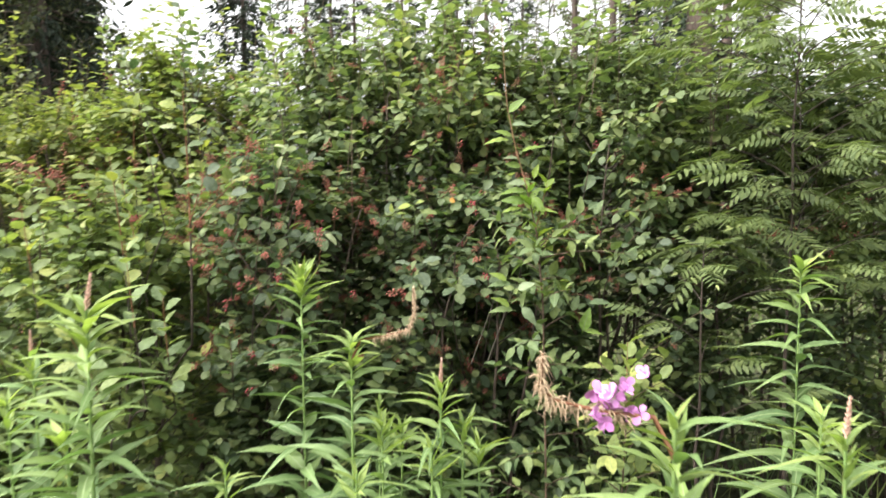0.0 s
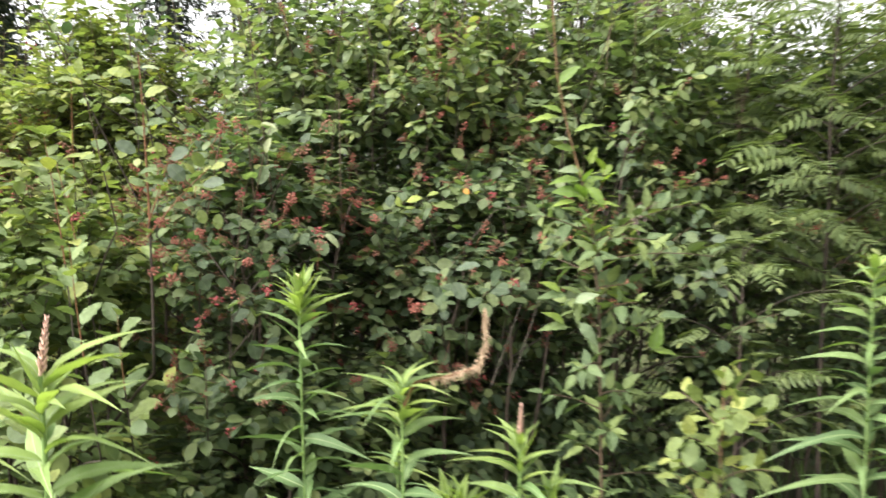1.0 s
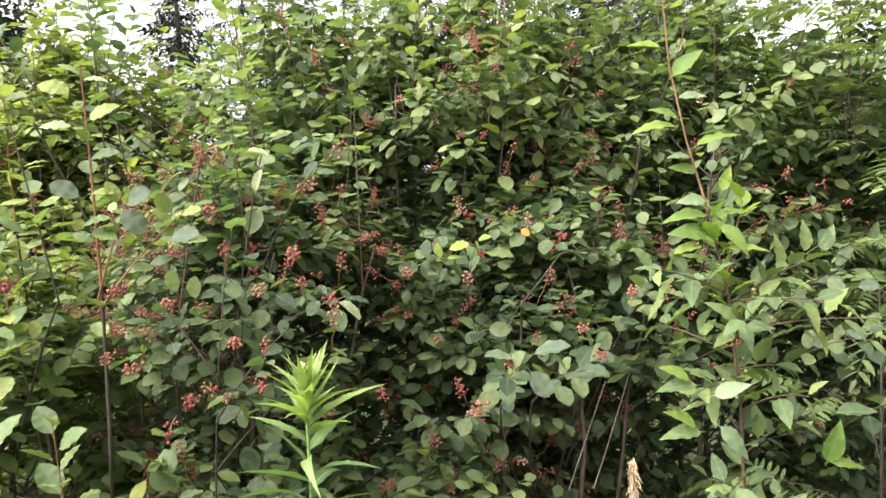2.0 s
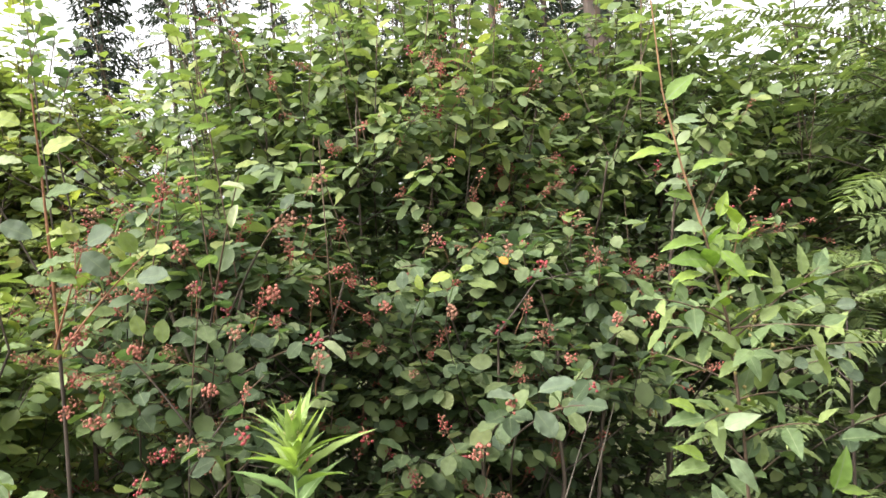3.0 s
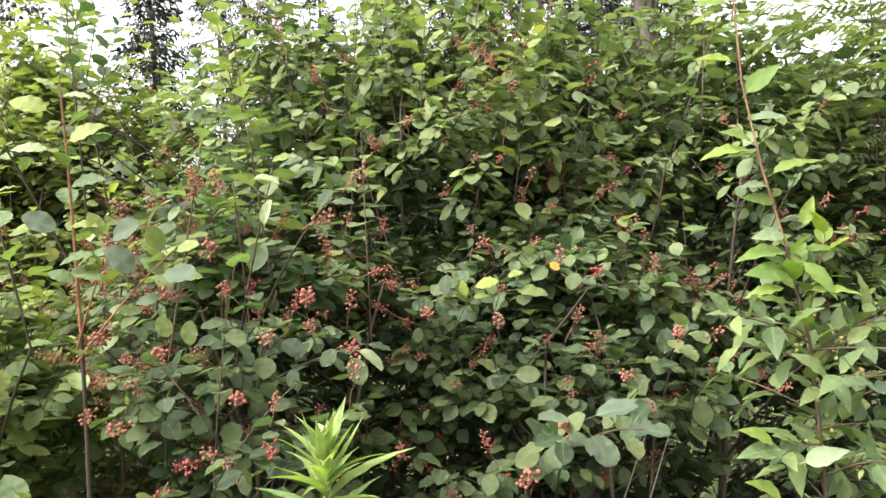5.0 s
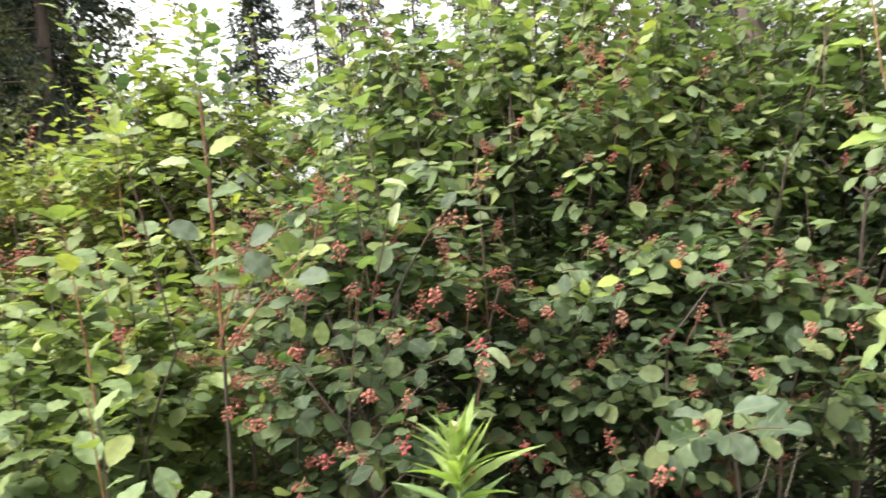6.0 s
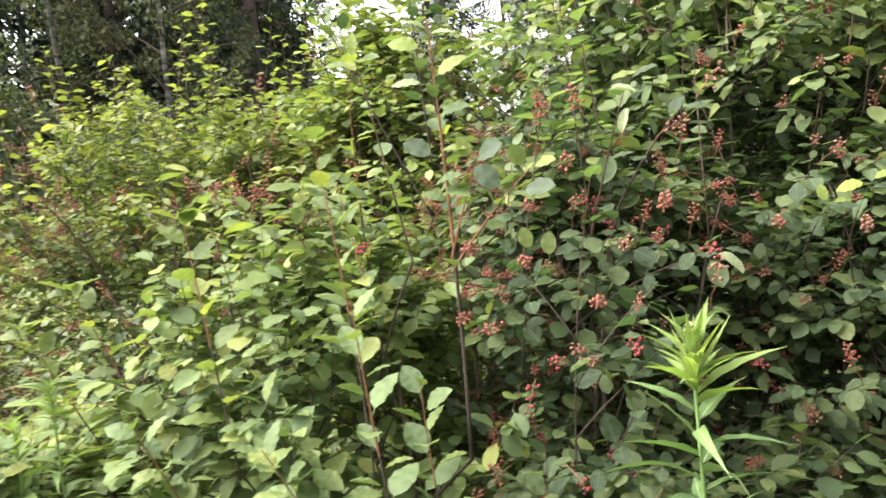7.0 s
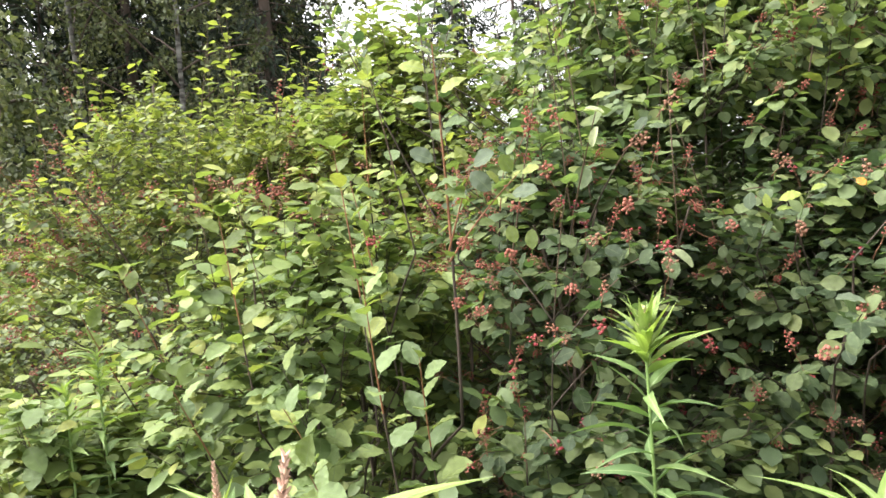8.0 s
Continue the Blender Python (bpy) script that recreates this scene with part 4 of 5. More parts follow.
def sapling(label, at, path, sides, size=0.055, category="sapling", fresh=0.75, name="buckthorn_sapling", fruits=False, bare=0, bags=None):
    """A slender sapling: stem, side branches, every leaf a part. sides: start along the stem, reach in x, y, z, leaves."""
    ob = thing(name, label, category, (*at, 0), "young saplings")
    path = np.asarray(path, float)
    s = Soup()
    girth = np.linspace(0.0036, 0.0009, len(path))
    cut = len(path) - max(2, round(len(path) * 0.45))
    s.add(*tube(path[:cut + 1], girth[:cut + 1], 6))
    part("stem", s.mesh("stem", bark_twig), ob, "thin brown stem")
    s = Soup()
    s.add(*tube(path[cut:], girth[cut:], 6))
    part("leader", s.mesh("leader", bark_leader), ob, "thin reddish-tan young leader")
    high = [False]
    low = path[:len(path) - bare]
    runs = [(low, int(26 * low[-1][2]), size * 1.12)]
    for q, dx, dy, dz, k in sides:
        i = q * (len(path) - 1)
        i0 = min(int(i), len(path) - 2)
        root = path[i0] + (path[i0 + 1] - path[i0]) * (i - i0)
        br = bend(root, root + np.array([dx, dy, dz]), 0.12, 6, 0.05)
        b = Soup()
        b.add(*tube(br, np.linspace(0.0017, 0.0006, 6), 4))
        part("branch", b.mesh("branch", bark_leader if q > 0.5 and dz > 0.1 else bark_twig), ob)
        if q > 0.4 and fruits:
            for j in range(2):
                w = unit(rng.normal(size=3) + [0, -0.4, -0.2])
                e = br[1] + w * 0.012
                f = Soup()
                f.add(*tube(np.stack([br[1], e]), [0.0005, 0.0005], 3))
                berry_ball(f, e + w * 0.003, 0.0030, 0)
                part("unripe_berry", f.mesh("unripe_berry", fruit_yellow), ob, "small round yellowish berry")
        runs.append((br, k, size * (1.0 if q > 0.5 else 0.95)))
        high.append(q > 0.5 and dz > 0.05)
    for (br, k, sz), top_branch in zip(runs, high):
        p, d, nn, ss = sprig(None, br, k, sz, None, 0.3 if br is low else 0.2)
        for j in range(k):
            old, new_bag = bags or (SAP_OLD, SAP_NEW)
            bag = new_bag if j / k > (fresh - 0.28 if br is low else fresh - 0.45 if top_branch else fresh) else old
            part("leaf", bag[rng.integers(len(bag))], ob, m=matrix_of(p[j], d[j], nn[j], ss[j]))
    return ob


SLIM = sapling("slim sapling with toothed green leaves and a long red-stemmed leader", (0.265, 2.06),
               [(0.02, 0.02, -0.03), (0.02, 0, 0.5), (0.015, 0, 0.9), (0.01, 0, 1.2), (-0.004, 0.0, 1.38), (-0.031, 0.0, 1.507), (-0.06, 0.0, 1.611), (-0.082, 0.0, 1.721), (-0.097, 0.0, 1.95)],
               [(0.16 + 0.0145 * i, (0.11 + 0.05 * math.sin(i * 1.7)) * math.cos(i * 2.4 + 0.5), (0.11 + 0.05 * math.sin(i * 1.7)) * math.sin(i * 2.4 + 0.5), 0.03 + 0.03 * math.sin(i), 8) for i in range(25)]
               + [(0.48, 0.13, -0.02, 0.10, 9), (0.49, 0.24, 0.02, 0.08, 14), (0.52, 0.03, 0.0, 0.12, 6), (0.50, -0.13, -0.05, 0.05, 9), (0.46, 0.22, -0.10, 0.02, 9)], 0.057, fresh=0.90, fruits=True, bare=3)


def stick(ob, base, way, size, bag, face=(-0.1, -0.6, 0.8)):
    """One marked leaf of a plant, at a place in the world."""
    part("leaf", bag[rng.integers(len(bag))], ob, m=matrix_of(np.array(base) - np.array(ob.location), way, face, 0.86 * size))


# marked leaves of the leader, from its top down, then of the fork and the low side shoots
for base, way, size, bag, face in (
        ((0.172, 2.06, 1.82), (-1, -0.2, 0.2), 0.05, SAP_NEW, (0.1, -0.7, 0.8)), ((0.170, 2.06, 1.88), (0.8, -0.3, 0.4), 0.05, SAP_NEW, (-0.3, -0.7, 0.8)), ((0.169, 2.06, 1.94), (-0.5, -0.4, 0.6), 0.045, SAP_NEW, (0.2, -0.8, 0.6)), ((0.178, 2.06, 1.745), (-1, -0.1, 0.15), 0.06, SAP_NEW, (0.1, -0.6, 0.8)),
        ((0.183, 2.06, 1.70), (0.75, -0.2, 0.75), 0.066, SAP_NEW, (-0.5, -0.8, 0.4)), ((0.19, 2.06, 1.672), (1, -0.4, 0.05), 0.046, SAP_PALE, (0, -0.6, 0.8)), ((0.198, 2.06, 1.632), (-1, -0.2, 0.02), 0.082, SAP_NEW, (0, -0.4, 1)), ((0.198, 2.06, 1.64), (-0.9, -0.2, 0.45), 0.055, SAP_NEW, (0.4, -0.6, 0.7)),
        ((0.212, 2.06, 1.598), (0.95, -0.1, 0.38), 0.078, SAP_NEW, (-0.3, -0.35, 1)), ((0.214, 2.06, 1.585), (-0.95, -0.4, 0.15), 0.048, SAP_PALE, (0.1, -0.5, 0.9)), ((0.222, 2.06, 1.562), (-0.8, -0.3, 0.35), 0.05, SAP_NEW, (0.4, -0.7, 0.6)), ((0.235, 2.06, 1.52), (-0.9, -0.4, 0.2), 0.055, SAP_PALE, (0.1, -0.7, 0.7)),
        ((0.240, 2.06, 1.50), (-1, -0.2, -0.05), 0.085, SAP_NEW, (0, -0.5, 0.9)), ((0.245, 2.05, 1.49), (0.35, -0.6, -0.45), 0.07, SAP_NEW, (0.1, -0.8, 0.5)), ((0.245, 2.05, 1.50), (0.9, -0.2, 0.2), 0.06, SAP_NEW, (-0.2, -0.4, 0.9)), ((0.235, 2.05, 1.47), (-0.8, -0.4, 0.25), 0.075, SAP_NEW, (0.3, -0.7, 0.7)), ((0.245, 2.04, 1.45), (0.85, -0.4, 0.15), 0.07, SAP_NEW, (-0.1, -0.4, 0.9)), ((0.225, 2.04, 1.455), (-1, -0.1, 0.1), 0.06, SAP_NEW, (0.1, -0.3, 1)), ((0.25, 2.05, 1.53), (0.3, -0.2, 1), 0.045, SAP_NEW, (-0.5, -0.9, 0)),
        ((0.182, 2.00, 1.268), (-0.75, -0.2, 0.5), 0.058, SAP_NEW, (0.5, -0.6, 0.7)), ((0.195, 2.00, 1.262), (-1, -0.2, 0.08), 0.07, SAP_OLD, (0.1, -0.5, 0.9)), ((0.20, 1.98, 1.25), (0.45, -0.3, 0.25), 0.06, SAP_PALE, (-0.3, -0.8, 0.6)), ((0.19, 2.00, 1.20), (-0.8, -0.2, 0.5), 0.065, SAP_NEW, (0.5, -0.6, 0.7)), ((0.20, 2.00, 1.195), (-1, -0.2, 0.0), 0.075, SAP_OLD, (0.1, -0.5, 0.9)), ((0.21, 1.99, 1.21), (0.5, -0.3, -0.5), 0.07, SAP_PALE, (0.2, -0.9, 0.4)),
        ((0.37, 2.00, 1.135), (0.25, -0.3, 1), 0.075, SAP_NEW, (-0.2, -1, -0.1)), ((0.37, 2.00, 1.14), (1, -0.2, 0.05), 0.06, SAP_NEW, (0, -0.5, 0.9)), ((0.38, 2.00, 1.21), (0.9, -0.2, 0.1), 0.065, SAP_OLD, (0, -0.4, 0.9))):
    stick(SLIM, base, way, size, bag, face)
sapling("small leafy sapling with bright oval leaves", (0.43, 1.82),
        [(0, 0, -0.03), (0, 0, 0.4), (0.01, 0, 0.75), (0.02, 0, 0.95), (0.02, -0.01, 1.15)],
        [(0.42 + 0.03 * i, (0.11 + 0.03 * math.sin(i * 1.3)) * math.cos(i * 2.4), (0.11 + 0.03 * math.sin(i * 1.3)) * math.sin(i * 2.4), 0.06, 8) for i in range(17)], 0.050, fresh=0.7, bags=(LEAF_MID, LEAF_NEW))


# ---- marked shoots and twigs of the shrubs ----
def shoot(ob, root, tip, leaves, bag, size, sag=0.08, wood=None, start=0.15, width=0.0024, old=True):
    """One shoot of a shrub with its own leaves. root, tip: places in the world."""
    o = np.array(ob.location)
    line = bend(np.array(root) - o, np.array(tip) - o, sag, 7, 0.03)
    s = Soup()
    k = 3 if old else 0
    s.add(*tube(line[k:], np.linspace(width * 0.75, width * 0.35, 7 - k), 5))
    sh = part("shoot", s.mesh("shoot", wood or bark_red), ob, "young shoot with fresh leaves")
    if old:
        s = Soup()
        s.add(*tube(np.concatenate([bend(line[0] * [0.4, 0.4, 0.72], line[0], 0.1, 5, 0.08), line[1:4]]), np.linspace(width * 1.1, width * 0.75, 8), 5))
        part("old_wood", s.mesh("old_wood", bark_dark), sh, "older wood of the shoot, its bark darkened as in shade")
    p, d, nn, ss = sprig(None, line, leaves, size, None, start)
    for j in range(leaves):
        part("leaf", bag[rng.integers(len(bag))], sh, m=matrix_of(p[j], d[j], nn[j], ss[j]))
    if bag is LEAF_NEW:
        for j in range(4):
            a = j * 1.7 + rng.uniform(0, 0.6)
            part("leaf", bag[j % len(bag)], sh, m=matrix_of(line[-1], (np.cos(a), np.sin(a), 0.55), (-0.5 * np.cos(a), -0.5 * np.sin(a), 1), size * rng.uniform(0.6, 0.85)))


def hang(ob, at, way, count=10, mat=None, length=0.05, size=0.0031):
    """One fruit cluster at a place in the world, each berry a piece of its own."""
    line, ends = cluster_layout(round(count * 1.25), length, rng.uniform(-0.1, 0.4))
    s = Soup()
    stalks(s, line, ends, 0)
    cl = part("fruit_sprig", s.mesh("fruit_sprig", fruit_stalk), ob, m=matrix_of(np.array(at) - np.array(ob.location), way, (0.1, -0.2, 1), 1.0))
    bag = BERRIES[mat or fruit]
    for root, end in ends:
        k = size * rng.uniform(0.7, 1.15)
        part("berry", bag[rng.integers(4)], cl, m=pose(*end, *rng.uniform(-90, 90, 3)) @ Matrix.Diagonal((k, k, k, 1)))


LEAF_DARK, LEAF_OVAL_NEW, LEAF_YELLOW = shared_leaf(FINE_OVAL, leaf_dark_one), shared_leaf(FINE_OVAL, leaf_young_one), shared_leaf(FINE_EGG, leaf_yellow)
LEAF_PALE_FLAT = shared_leaf(FINE_EGG, leaf_pale)
LEAF_BLUE, LEAF_ORANGE = shared_leaf(FINE_OVAL, leaf_blue), shared_leaf(FINE_OVAL, leaf_orange)
shoot(SHRUB_M, (-0.10, 2.55, 1.34), (-0.088, 2.39, 1.458), 3, LEAF_DARK, 0.035, wood=bark_green, start=0.1, width=0.0015)
shoot(SHRUB_M, (-0.17, 2.58, 1.33), (-0.150, 2.39, 1.43), 3, LEAF_DARK, 0.035, wood=bark_green, start=0.1, width=0.0015)
for ob, base, way, size, bag, face in (
        (SHRUB_M, (-0.092, 2.39, 1.456), (-1, -0.1, 0.05), 0.046, LEAF_YELLOW, (0, -0.55, 0.85)), (SHRUB_M, (-0.088, 2.39, 1.46), (1, -0.1, 0.35), 0.032, LEAF_YELLOW, (-0.2, -0.5, 0.9)), (SHRUB_M, (-0.086, 2.39, 1.44), (1, -0.3, 0.0), 0.064, LEAF_OVAL_NEW, (0, -0.5, 0.9)),
        (SHRUB_M, (-0.152, 2.39, 1.43), (-0.35, -0.1, 1), 0.034, LEAF_YELLOW, (-0.6, -0.8, 0)), (SHRUB_M, (-0.148, 2.39, 1.43), (1, -0.2, 0.3), 0.032, LEAF_YELLOW, (-0.2, -0.5, 0.9)),
        (SHRUB_M, (-0.075, 2.50, 1.275), (0.9, -0.2, 0.0), 0.054, LEAF_DARK, (0, -0.95, 0.3)), (SHRUB_M, (-0.053, 2.00, 1.305), (0.5, -0.2, -0.75), 0.050, LEAF_BLUE, (0.1, -0.9, 0.4)), (SHRUB_M, (-0.053, 2.00, 1.315), (1, -0.2, 0.3), 0.060, LEAF_BLUE, (-0.2, -0.35, 1)), (SHRUB_M, (-0.06, 2.01, 1.31), (-0.9, -0.3, 0.2), 0.050, LEAF_BLUE, (0.1, -0.4, 1)), (SHRUB_M, (0.012, 2.53, 1.478), (0.5, -0.3, -0.4), 0.026, LEAF_ORANGE, (0, -1, 0.2)),
        (SHRUB_L, (-0.70, 2.58, 1.53), (-0.5, -0.2, 0.7), 0.045, LEAF_OVAL_NEW, (0.2, -0.9, 0.3)), (SHRUB_L, (-0.695, 2.58, 1.53), (0.9, -0.2, 0.25), 0.045, LEAF_OVAL_NEW, (-0.1, -0.6, 0.8)), (SHRUB_L, (-0.613, 2.27, 1.40), (-0.2, -0.2, 0.9), 0.042, LEAF_OVAL_NEW, (0, -1, 0.15)), (SHRUB_L, (-0.585, 2.27, 1.385), (0.1, -0.2, 0.9), 0.046, LEAF_OVAL_NEW, (-0.2, -1, 0.15)),
        (SHRUB_L, (-0.355, 2.20, 1.392), (-0.6, -0.3, -0.5), 0.036, LEAF_DARK, (0, -0.8, 0.5)), (SHRUB_L, (-0.345, 2.20, 1.385), (0.35, -0.3, -0.9), 0.05, LEAF_DARK, (0.3, -0.9, 0.2)), (SHRUB_L, (-0.66, 2.45, 1.485), (1, -0.3, 0.15), 0.06, LEAF_MID, (-0.1, -0.5, 0.9)), (SHRUB_L, (-0.662, 2.45, 1.49), (-0.6, -0.3, 0.6), 0.055, LEAF_MID, (0.3, -0.7, 0.6)), (SHRUB_L, (-0.42, 2.48, 1.69), (-0.9, -0.3, -0.1), 0.055, LEAF_OVAL_NEW, (0, -0.4, 0.9)),
        (SHRUB_B, (0.627, 2.43, 1.25), (0.6, -0.4, -0.2), 0.045, LEAF_BLUE, (0, -0.9, 0.5)), (SHRUB_B, (0.66, 2.43, 1.25), (0.9, -0.3, 0.1), 0.045, LEAF_BLUE, (0, -0.9, 0.5)), (SHRUB_B, (0.60, 2.42, 1.23), (-0.8, -0.4, 0.0), 0.045, LEAF_BLUE, (0, -0.9, 0.5)), (SHRUB_B, (0.653, 2.43, 1.33), (0.9, -0.3, 0.1), 0.045, LEAF_BLUE, (0, -0.8, 0.6)), (SHRUB_B, (0.68, 2.45, 1.20), (0.5, -0.4, -0.3), 0.042, LEAF_BLUE, (0, -0.9, 0.4)),
        (SHRUB_C, (-1.485, 2.21, 1.385), (0.7, -0.3, 0.7), 0.055, LEAF_NEW, (-0.3, -0.9, 0.2)), (SHRUB_C, (-1.49, 2.21, 1.395), (-0.9, -0.2, 0.3), 0.05, LEAF_NEW, (0.2, -0.5, 0.8)), (SHRUB_C2, (-1.615, 2.21, 1.31), (0.2, -0.3, 0.8), 0.055, LEAF_NEW, (-0.2, -0.9, 0.2)), (SHRUB_C2, (-1.62, 2.21, 1.32), (-0.9, -0.2, 0.2), 0.05, LEAF_NEW, (0.2, -0.5, 0.8)),
        (SHRUB_C, (-0.845, 1.80, 1.13), (0.35, -0.3, 0.9), 0.065, LEAF_NEW, (-0.2, -1, 0.2)), (SHRUB_C, (-0.835, 1.80, 1.10), (0.9, -0.3, 0.1), 0.06, LEAF_MID, (-0.1, -0.5, 0.9)), (SHRUB_C, (-0.85, 1.80, 1.10), (-0.9, -0.3, 0.0), 0.06, LEAF_NEW, (0.1, -0.5, 0.9))):
    stick(ob, base, way, size, bag, face)
shoot(SHRUB_C, (-0.86, 1.98, 0.86), (-0.845, 1.81, 1.12), 10, LEAF_MID, 0.062, 0, start=0.2)
shoot(SHRUB_M, (-0.05, 2.45, 1.12), (-0.08, 1.99, 1.30), 18, LEAF_DARK, 0.042, wood=bark_twig, start=0.3)
shoot(SHRUB_M, (0.02, 2.50, 1.12), (0.05, 2.10, 1.27), 10, LEAF_DARK, 0.052, wood=bark_twig, start=0.35)
shoot(SHRUB_M, (-0.10, 2.66, 1.45), (-0.19, 2.50, 1.47), 8, LEAF_DARK, 0.042, wood=bark_twig)
shoot(SHRUB_M, (0.12, 2.75, 1.40), (0.05, 2.50, 1.50), 9, LEAF_DARK, 0.048, wood=bark_twig)
shoot(SHRUB_M, (0.25, 2.70, 1.20), (0.26, 2.44, 1.36), 12, LEAF_DARK, 0.048, wood=bark_twig, start=0.3)
shoot(SHRUB_M, (0.15, 2.66, 1.10), (0.13, 2.38, 1.26), 10, LEAF_DARK, 0.050, wood=bark_twig, start=0.3)
shoot(SHRUB_L, (-0.62, 2.55, 1.20), (-0.32, 2.22, 1.39), 14, LEAF_DARK, 0.046, wood=bark_twig, start=0.25)
shoot(SHRUB_L, (-0.58, 2.50, 1.25), (-0.43, 2.17, 1.65), 12, LEAF_DARK, 0.048, wood=bark_twig, start=0.25)
shoot(SHRUB_L, (-0.50, 2.42, 1.42), (-0.36, 2.20, 1.60), 7, LEAF_DARK, 0.046, wood=bark_twig, start=0.5)
for branch_foot, branch_top in (((-0.58, 2.30, 1.02), (-0.50, 2.22, 1.52)), ((-0.56, 2.27, 1.18), (-0.42, 2.22, 1.34)), ((-0.55, 2.26, 1.25), (-0.66, 2.28, 1.40)), ((-0.575, 2.29, 1.08), (-0.44, 2.22, 1.22))):
    shoot(SHRUB_L, branch_foot, branch_top, 6, LEAF_DARK, 0.042, 0.10, bark_twig, 0.5, 0.0019)
shoot(SHRUB_L, (-0.72, 2.55, 1.36), (-0.67, 2.45, 1.55), 6, LEAF_OVAL_NEW, 0.052, start=0.4)
shoot(SHRUB_L, (-0.70, 2.50, 1.15), (-0.62, 2.24, 1.33), 10, LEAF_DARK, 0.048, wood=bark_twig)
shoot(SHRUB_L, (-0.55, 2.40, 0.95), (-0.46, 2.20, 1.16), 10, LEAF_DARK, 0.050, wood=bark_twig)
shoot(SHRUB_L, (-0.82, 2.56, 1.36), (-0.836, 2.66, 1.59), 8, LEAF_OVAL_NEW, 0.05, 0, start=0.3)
shoot(SHRUB_L, (-0.90, 2.80, 1.30), (-0.76, 2.48, 1.42), 12, LEAF_MID, 0.05, 0)
shoot(SHRUB_L, (-0.86, 2.70, 1.15), (-0.70, 2.34, 1.32), 12, LEAF_MID, 0.05, 0)
shoot(SHRUB_A, (-0.60, 2.95, 1.70), (-0.66, 2.88, 2.12), 18, LEAF_OVAL_NEW, 0.055, wood=bark_twig, width=0.0018)
shoot(SHRUB_A, (-0.20, 3.00, 1.75), (-0.16, 2.95, 2.18), 18, LEAF_OVAL_NEW, 0.055, wood=bark_twig, width=0.0018)
shoot(SHRUB_A, (0.02, 2.95, 1.60), (0.06, 2.88, 1.98), 18, LEAF_OVAL_NEW, 0.055, wood=bark_twig, width=0.0018)
shoot(SHRUB_A, (-0.99, 2.97, 1.60), (-1.005, 2.95, 2.24), 20, LEAF_DARK, 0.050, 0, bark_shrub, 0.2, 0.003)
shoot(SHRUB_A, (-1.011, 2.95, 1.95), (-0.955, 2.94, 2.12), 8, LEAF_DARK, 0.048, 0, bark_shrub, 0.2, 0.002, False)
shoot(SHRUB_A, (-0.965, 2.95, 1.80), (-0.88, 2.94, 2.05), 9, LEAF_DARK, 0.048, 0, bark_shrub, 0.3, 0.002)
shoot(SHRUB_A, (-1.12, 2.97, 1.82), (-1.23, 2.94, 2.02), 9, LEAF_DARK, 0.048, 0, bark_shrub, 0.3, 0.002)
shoot(SHRUB_A, (-1.20, 3.10, 1.80), (-1.33, 3.02, 2.18), 12, LEAF_DARK, 0.048, 0, bark_shrub, 0.3, 0.002)
shoot(SHRUB_A, (-1.00, 3.18, 1.55), (-1.06, 3.14, 2.20), 15, LEAF_DARK, 0.048, 0, bark_shrub, 0.2, 0.003)
shoot(SHRUB_A, (-1.05, 3.14, 1.90), (-0.98, 3.10, 2.14), 8, LEAF_DARK, 0.045, 0, bark_shrub, 0.3)
shoot(SHRUB_B, (0.55, 2.75, 1.15), (0.60, 2.36, 1.38), 12, LEAF_DARK, 0.055, wood=bark_twig, start=0.3)
shoot(SHRUB_B, (0.75, 2.70, 0.95), (0.80, 2.32, 1.15), 12, LEAF_DARK, 0.055, wood=bark_twig, start=0.3)
shoot(SHRUB_B, (0.62, 2.72, 1.10), (0.66, 2.40, 1.24), 12, LEAF_DARK, 0.055, wood=bark_twig, start=0.3)
shoot(SHRUB_B, (0.45, 2.70, 1.35), (0.46, 2.42, 1.64), 10, LEAF_DARK, 0.05, wood=bark_twig, start=0.3)
shoot(SHRUB_C, (-0.755, 2.28, 1.05), (-0.746, 2.26, 1.80), 10, LEAF_MID, 0.052, 0, start=0.25, width=0.0042)
shoot(SHRUB_C, (-0.75, 2.27, 1.40), (-0.69, 2.26, 1.556), 3, LEAF_MID, 0.045, 0, start=0.3, width=0.003, old=False)
shoot(SHRUB_C, (-0.75, 2.27, 1.38), (-0.598, 2.25, 1.537), 4, LEAF_MID, 0.045, 0.06, start=0.3, width=0.003, old=False)
shoot(SHRUB_C, (-0.83, 2.30, 1.40), (-0.878, 2.26, 1.75), 5, LEAF_MID, 0.05, 0, bark_twig, 0.3)
